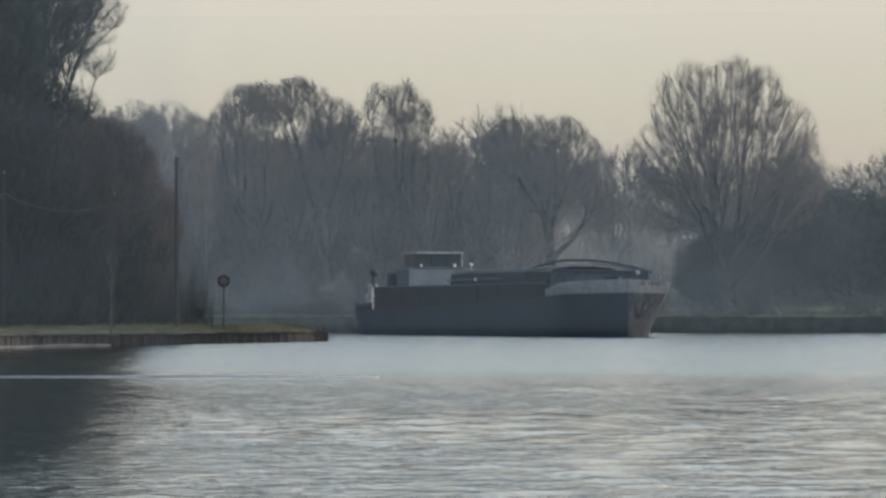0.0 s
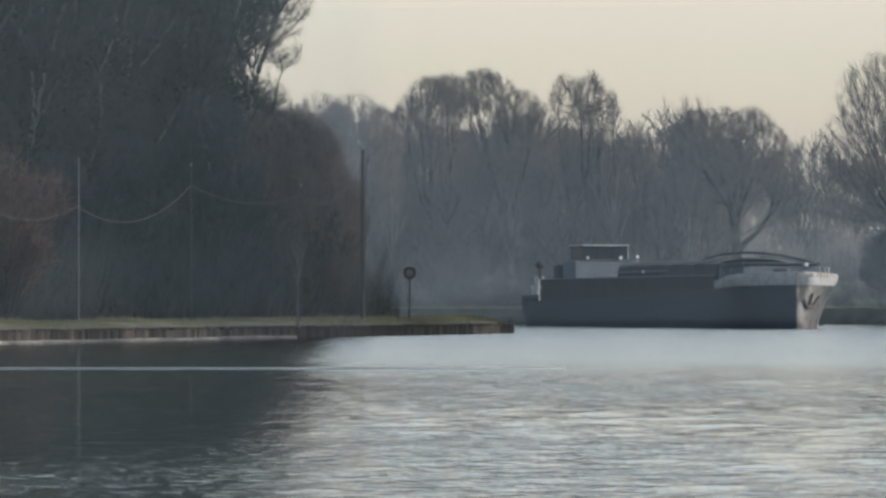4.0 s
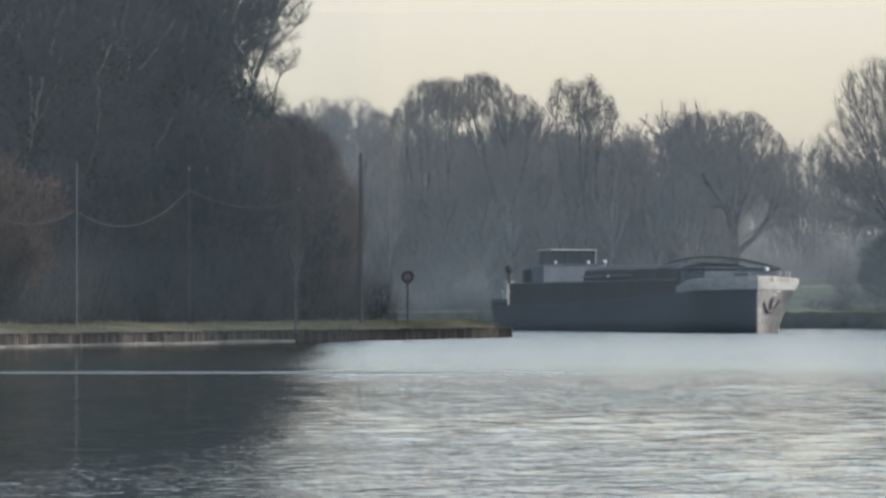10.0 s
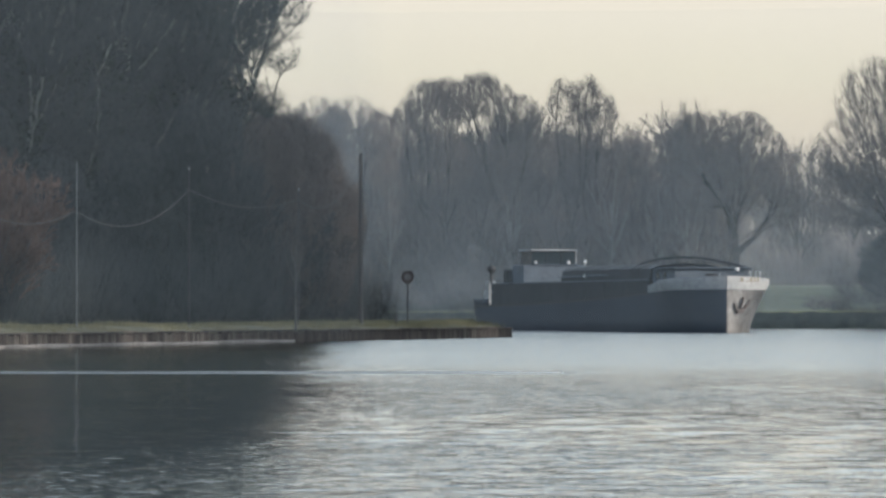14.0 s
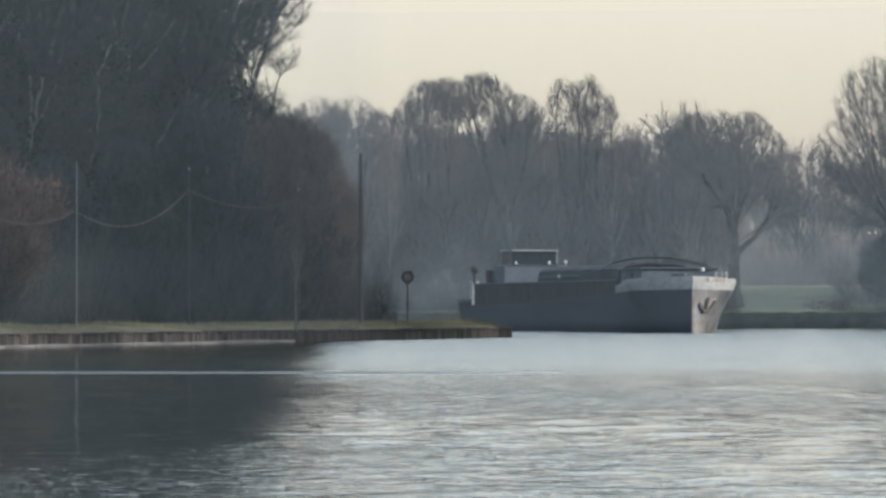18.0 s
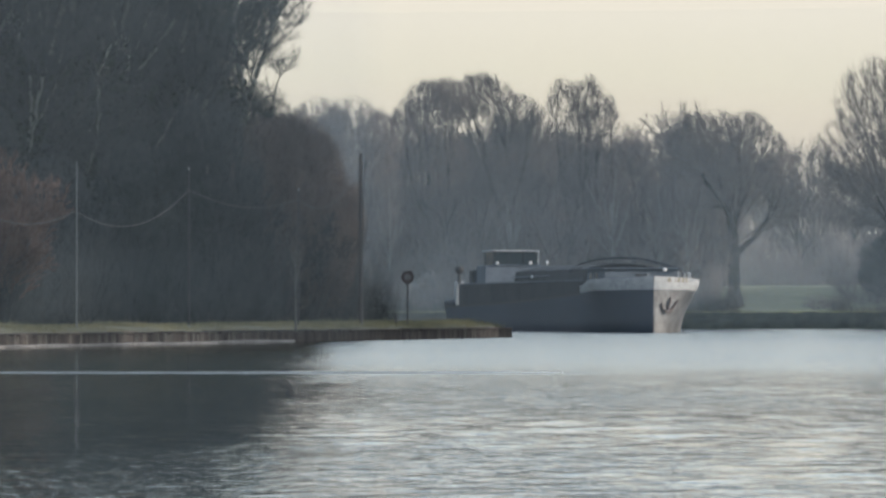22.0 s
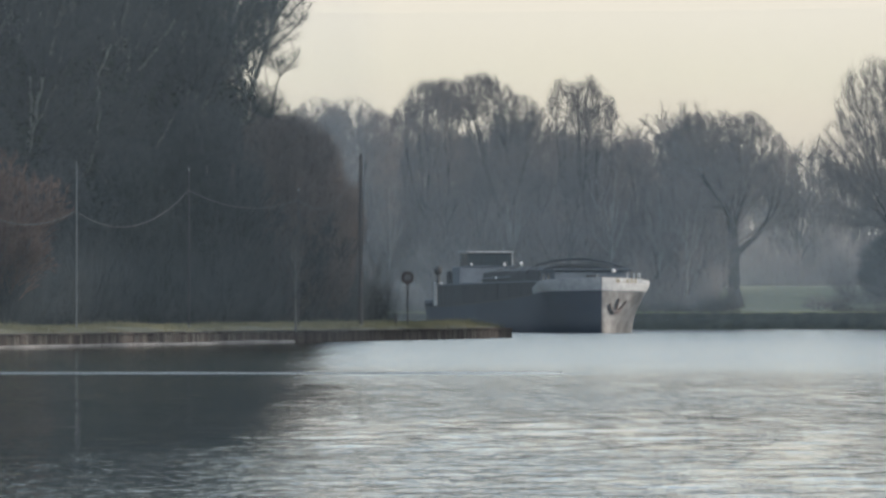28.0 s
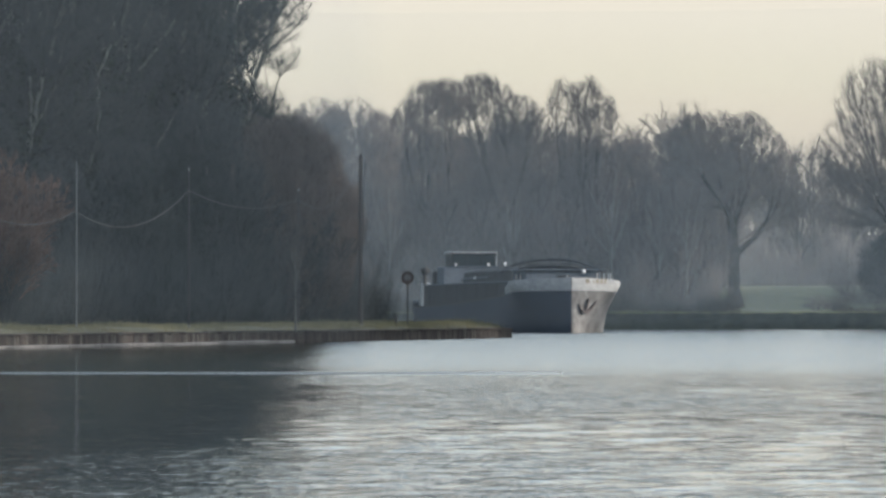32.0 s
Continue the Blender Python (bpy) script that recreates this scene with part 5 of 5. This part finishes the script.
    part("bow_mast", rod([(-1.2, 0, 2.5), (-1.2, 0, 3.5)], 0.05, 8), M["white"], ship)
    # the port anchor lying on the flare
    for side in (1,):
        def on(d, z, off=0.07):
            return (-d + off, side * (half(d, z / sheer(d)) + off), z)
        an = part("anchor", rod([on(0.42, 2.05), on(0.40, 1.35)], 0.07, 7), M["rust"], ship, "rusty stockless anchor")
        part("fluke", rod([on(0.36, 1.25), on(0.55, 1.35), on(0.72, 1.9)], 0.10, 6, taper=0.5), M["rust"], an)
        part("fluke", rod([on(0.42, 1.25), on(0.22, 1.40), on(0.16, 1.75)], 0.10, 6, taper=0.5), M["rust"], an)
        part("crown_piece", rod([on(0.26, 1.22), on(0.52, 1.22)], 0.11, 6), M["rust"], an)
    # the name on the bulwark, as bars
    for side in (1,):
        for k in range(6):
            d = 0.28 + 0.13 * k
            y = half(d, 1.1) + 0.05
            y2 = half(d + 0.09, 1.1) + 0.05
            bm = bmesh.new()
            v = [bm.verts.new(c) for c in ((-d, side * y, sheer(d) + 0.46), (-d - 0.09, side * y2, sheer(d) + 0.46), (-d - 0.09, side * y2, sheer(d) + 0.72), (-d, side * y, sheer(d) + 0.72))]
            bm.faces.new(v)
            solid(part("name_bar", bm, M["yellow"], ship, "dull yellow name lettering as bars"), 0.015)
    # wheelhouse
    wh = part("wheelhouse", box(-36.10, -33.60, -2.15, 2.15, 1.6, 4.36, 0.05), M["pale"], ship, "pale blue-white wheelhouse block")
    for y in (-1.56, -0.52, 0.52, 1.56):
        for x in (-36.00, -33.68):
            # white marks the sunlit front port post; dark paint shades the rest
            part("window_post", box(x - 0.04, x + 0.04, y - 0.04, y + 0.04, 4.38, 5.3, 0.01), M["white" if x > -35 and y > 1 else "coaming"], wh)
    for k in range(3):
        y0 = -1.51 + 1.04 * k
        for x in (-36.00, -33.68):
            part("pane", box(x - 0.012, x + 0.012, y0, y0 + 0.94, 4.44, 5.28, 0), M["glass"], wh)
    for y in (-1.56, 1.56):
        part("pane", box(-35.90, -33.75, y - 0.012, y + 0.012, 4.44, 5.28, 0), M["glass"], wh)
    part("roof", box(-36.30, -33.55, -1.7, 1.64, 5.3, 5.40, 0.03), M["white"], wh, "flat white wheelhouse roof")
    part("roof_edge", box(-33.55, -33.50, -1.68, 1.62, 5.31, 5.39, 0.01), M["white"], wh)
    part("sill", box(-33.62, -33.52, -1.65, 1.65, 4.36, 4.43, 0.01), M["pale"], wh)
    part("helm_console", box(-35.20, -34.20, -1.2, 1.2, 4.42, 4.9, 0.05), M["coaming"], wh, "dark helm console behind the windows")
    part("side_lamp", box(-33.50, -33.28, 2.03, 2.19, 4.5, 4.70, 0.02), M["lampwhite"], wh, "white side lamp")
    part("lamp_arm", rod([(-33.38, 2.11, 3.0), (-33.38, 2.11, 4.52)], 0.035, 6), M["white"], wh)
    part("searchlight", box(-33.60, -33.38, 0.88, 1.06, 4.43, 4.64, 0.03), M["lampwhite"], wh, "white searchlight before the windows")
    part("searchlight", box(-33.60, -33.40, -1.4, -1.25, 4.43, 4.62, 0.03), M["lampwhite"], wh, "white searchlight before the windows")
    # stern gear
    fn = part("funnel", box(-41.3, -40.7, -2.45, -1.9, 1.7, 3.35, 0.05), M["white"], ship, "white engine casing")
    part("cowl", rod([(-40.5, -2.3, 3.2), (-40.5, -2.3, 4.0)], 0.12, 8), M["black"], fn)
    bm = bmesh.new()
    bmesh.ops.create_uvsphere(bm, u_segments=12, v_segments=8, radius=0.31, matrix=pose(-40.45, -2.3, 4.15))
    part("cowl_head", bm, M["black"], fn, "black rounded ventilator head")
    part("ventilator", box(-38.0, -37.0, -2.2, -1.2, 1.7, 4.1, 0.08), M["coaming"], ship, "dark ventilator trunk")
    part("stern_locker", box(-44.9, -43.7, -1.5, -0.3, 1.3, 2.75, 0.05), M["white"], ship, "white stern locker")
    part("bollard", rod([(-42.6, -1.9, 1.6), (-42.6, -1.9, 2.75)], 0.12, 8), M["black"], ship)
    part("flagstaff", rod([(-46.0, 0, 1.3), (-46.5, 0, 3.2)], 0.03, 6), M["white"], ship)
    for side in (1, -1):
        part("rail", rod([(-38.8, side * 2.7, 2.6), (-41, side * 2.4, 2.6), (-43, side * 1.7, 2.6), (-44.4, side * 0.6, 2.6)], 0.025, 6), M["white"], ship)
    return ship


ship = build_ship()


# ---- thin exhaust smoke trailing from the barge's stern ----
def build_smoke():
    sm = thing("exhaust_smoke", "thin pale exhaust smoke drifting off the barge's stern", "smoke", pose(20, 237, 0, 0, 0, -73))
    r = random.Random(21)
    for x, y, z, a in ((-41.2, -2.7, 4.9, 0.35), (-41.8, -3.0, 5.3, 0.5), (-42.4, -3.3, 4.6, 0.45), (-43.2, -3.9, 3.4, 0.5), (-44.0, -4.4, 2.7, 0.6), (-42.6, -3.5, 2.6, 0.45)):
        bm = bmesh.new()
        bmesh.ops.create_icosphere(bm, subdivisions=3, radius=a)
        for v in bm.verts:
            v.co *= 1 + 0.55 * noise.noise(v.co * 1.7 + Vector((x, y, z)))
            v.co.x *= 1.5
            v.co.z *= 1.1
        for f in bm.faces:
            f.smooth = True
        part("smoke_puff", bm, M["smoke"], sm, at=pose(x, y, z, 0, 0, r.uniform(-30, 30)))
    return sm


smoke = build_smoke()


# the barge's stem on the water: seconds, x, y, heading off the line of sight
SHIP_WAY = (
    (0.0, 21.25, 236.4, 16.3), (1.0, 21.09, 237.4, 16.5), (2.0, 20.94, 238.4, 16.7), (3.5, 20.64, 239.6, 17.0), (6.0, 19.94, 240.5, 17.1),
    (8.0, 19.20, 241.0, 17.0), (10.0, 18.44, 241.3, 16.8), (12.0, 17.61, 241.8, 16.45), (14.5, 16.51, 242.45, 15.95), (16.5, 15.53, 243.0, 15.35),
    (18.0, 14.76, 243.4, 14.8), (20.0, 13.65, 243.9, 13.9), (22.0, 12.54, 244.45, 13.05), (24.0, 11.50, 245.1, 12.3), (25.5, 10.79, 245.8, 11.65),
    (27.5, 9.80, 247.0, 11.0), (29.0, 9.14, 247.9, 10.55), (30.5, 8.47, 248.7, 10.1), (32.0, 7.82, 249.5, 9.65))


# ---- what moves ----
def motions():
    walk(ship, [(t, pose(x, y, 0, 0, 0, a - 90)) for t, x, y, a in SHIP_WAY])
    walk(smoke, [(t, pose(x, y, 0, 0, 0, a - 90)) for t, x, y, a in SHIP_WAY])
    walk(water, [(0.0, pose(0, 0, 0)), (16.0, pose(-0.4, -1.6, 0)), (32.0, pose(-0.8, -3.2, 0))])


motions()
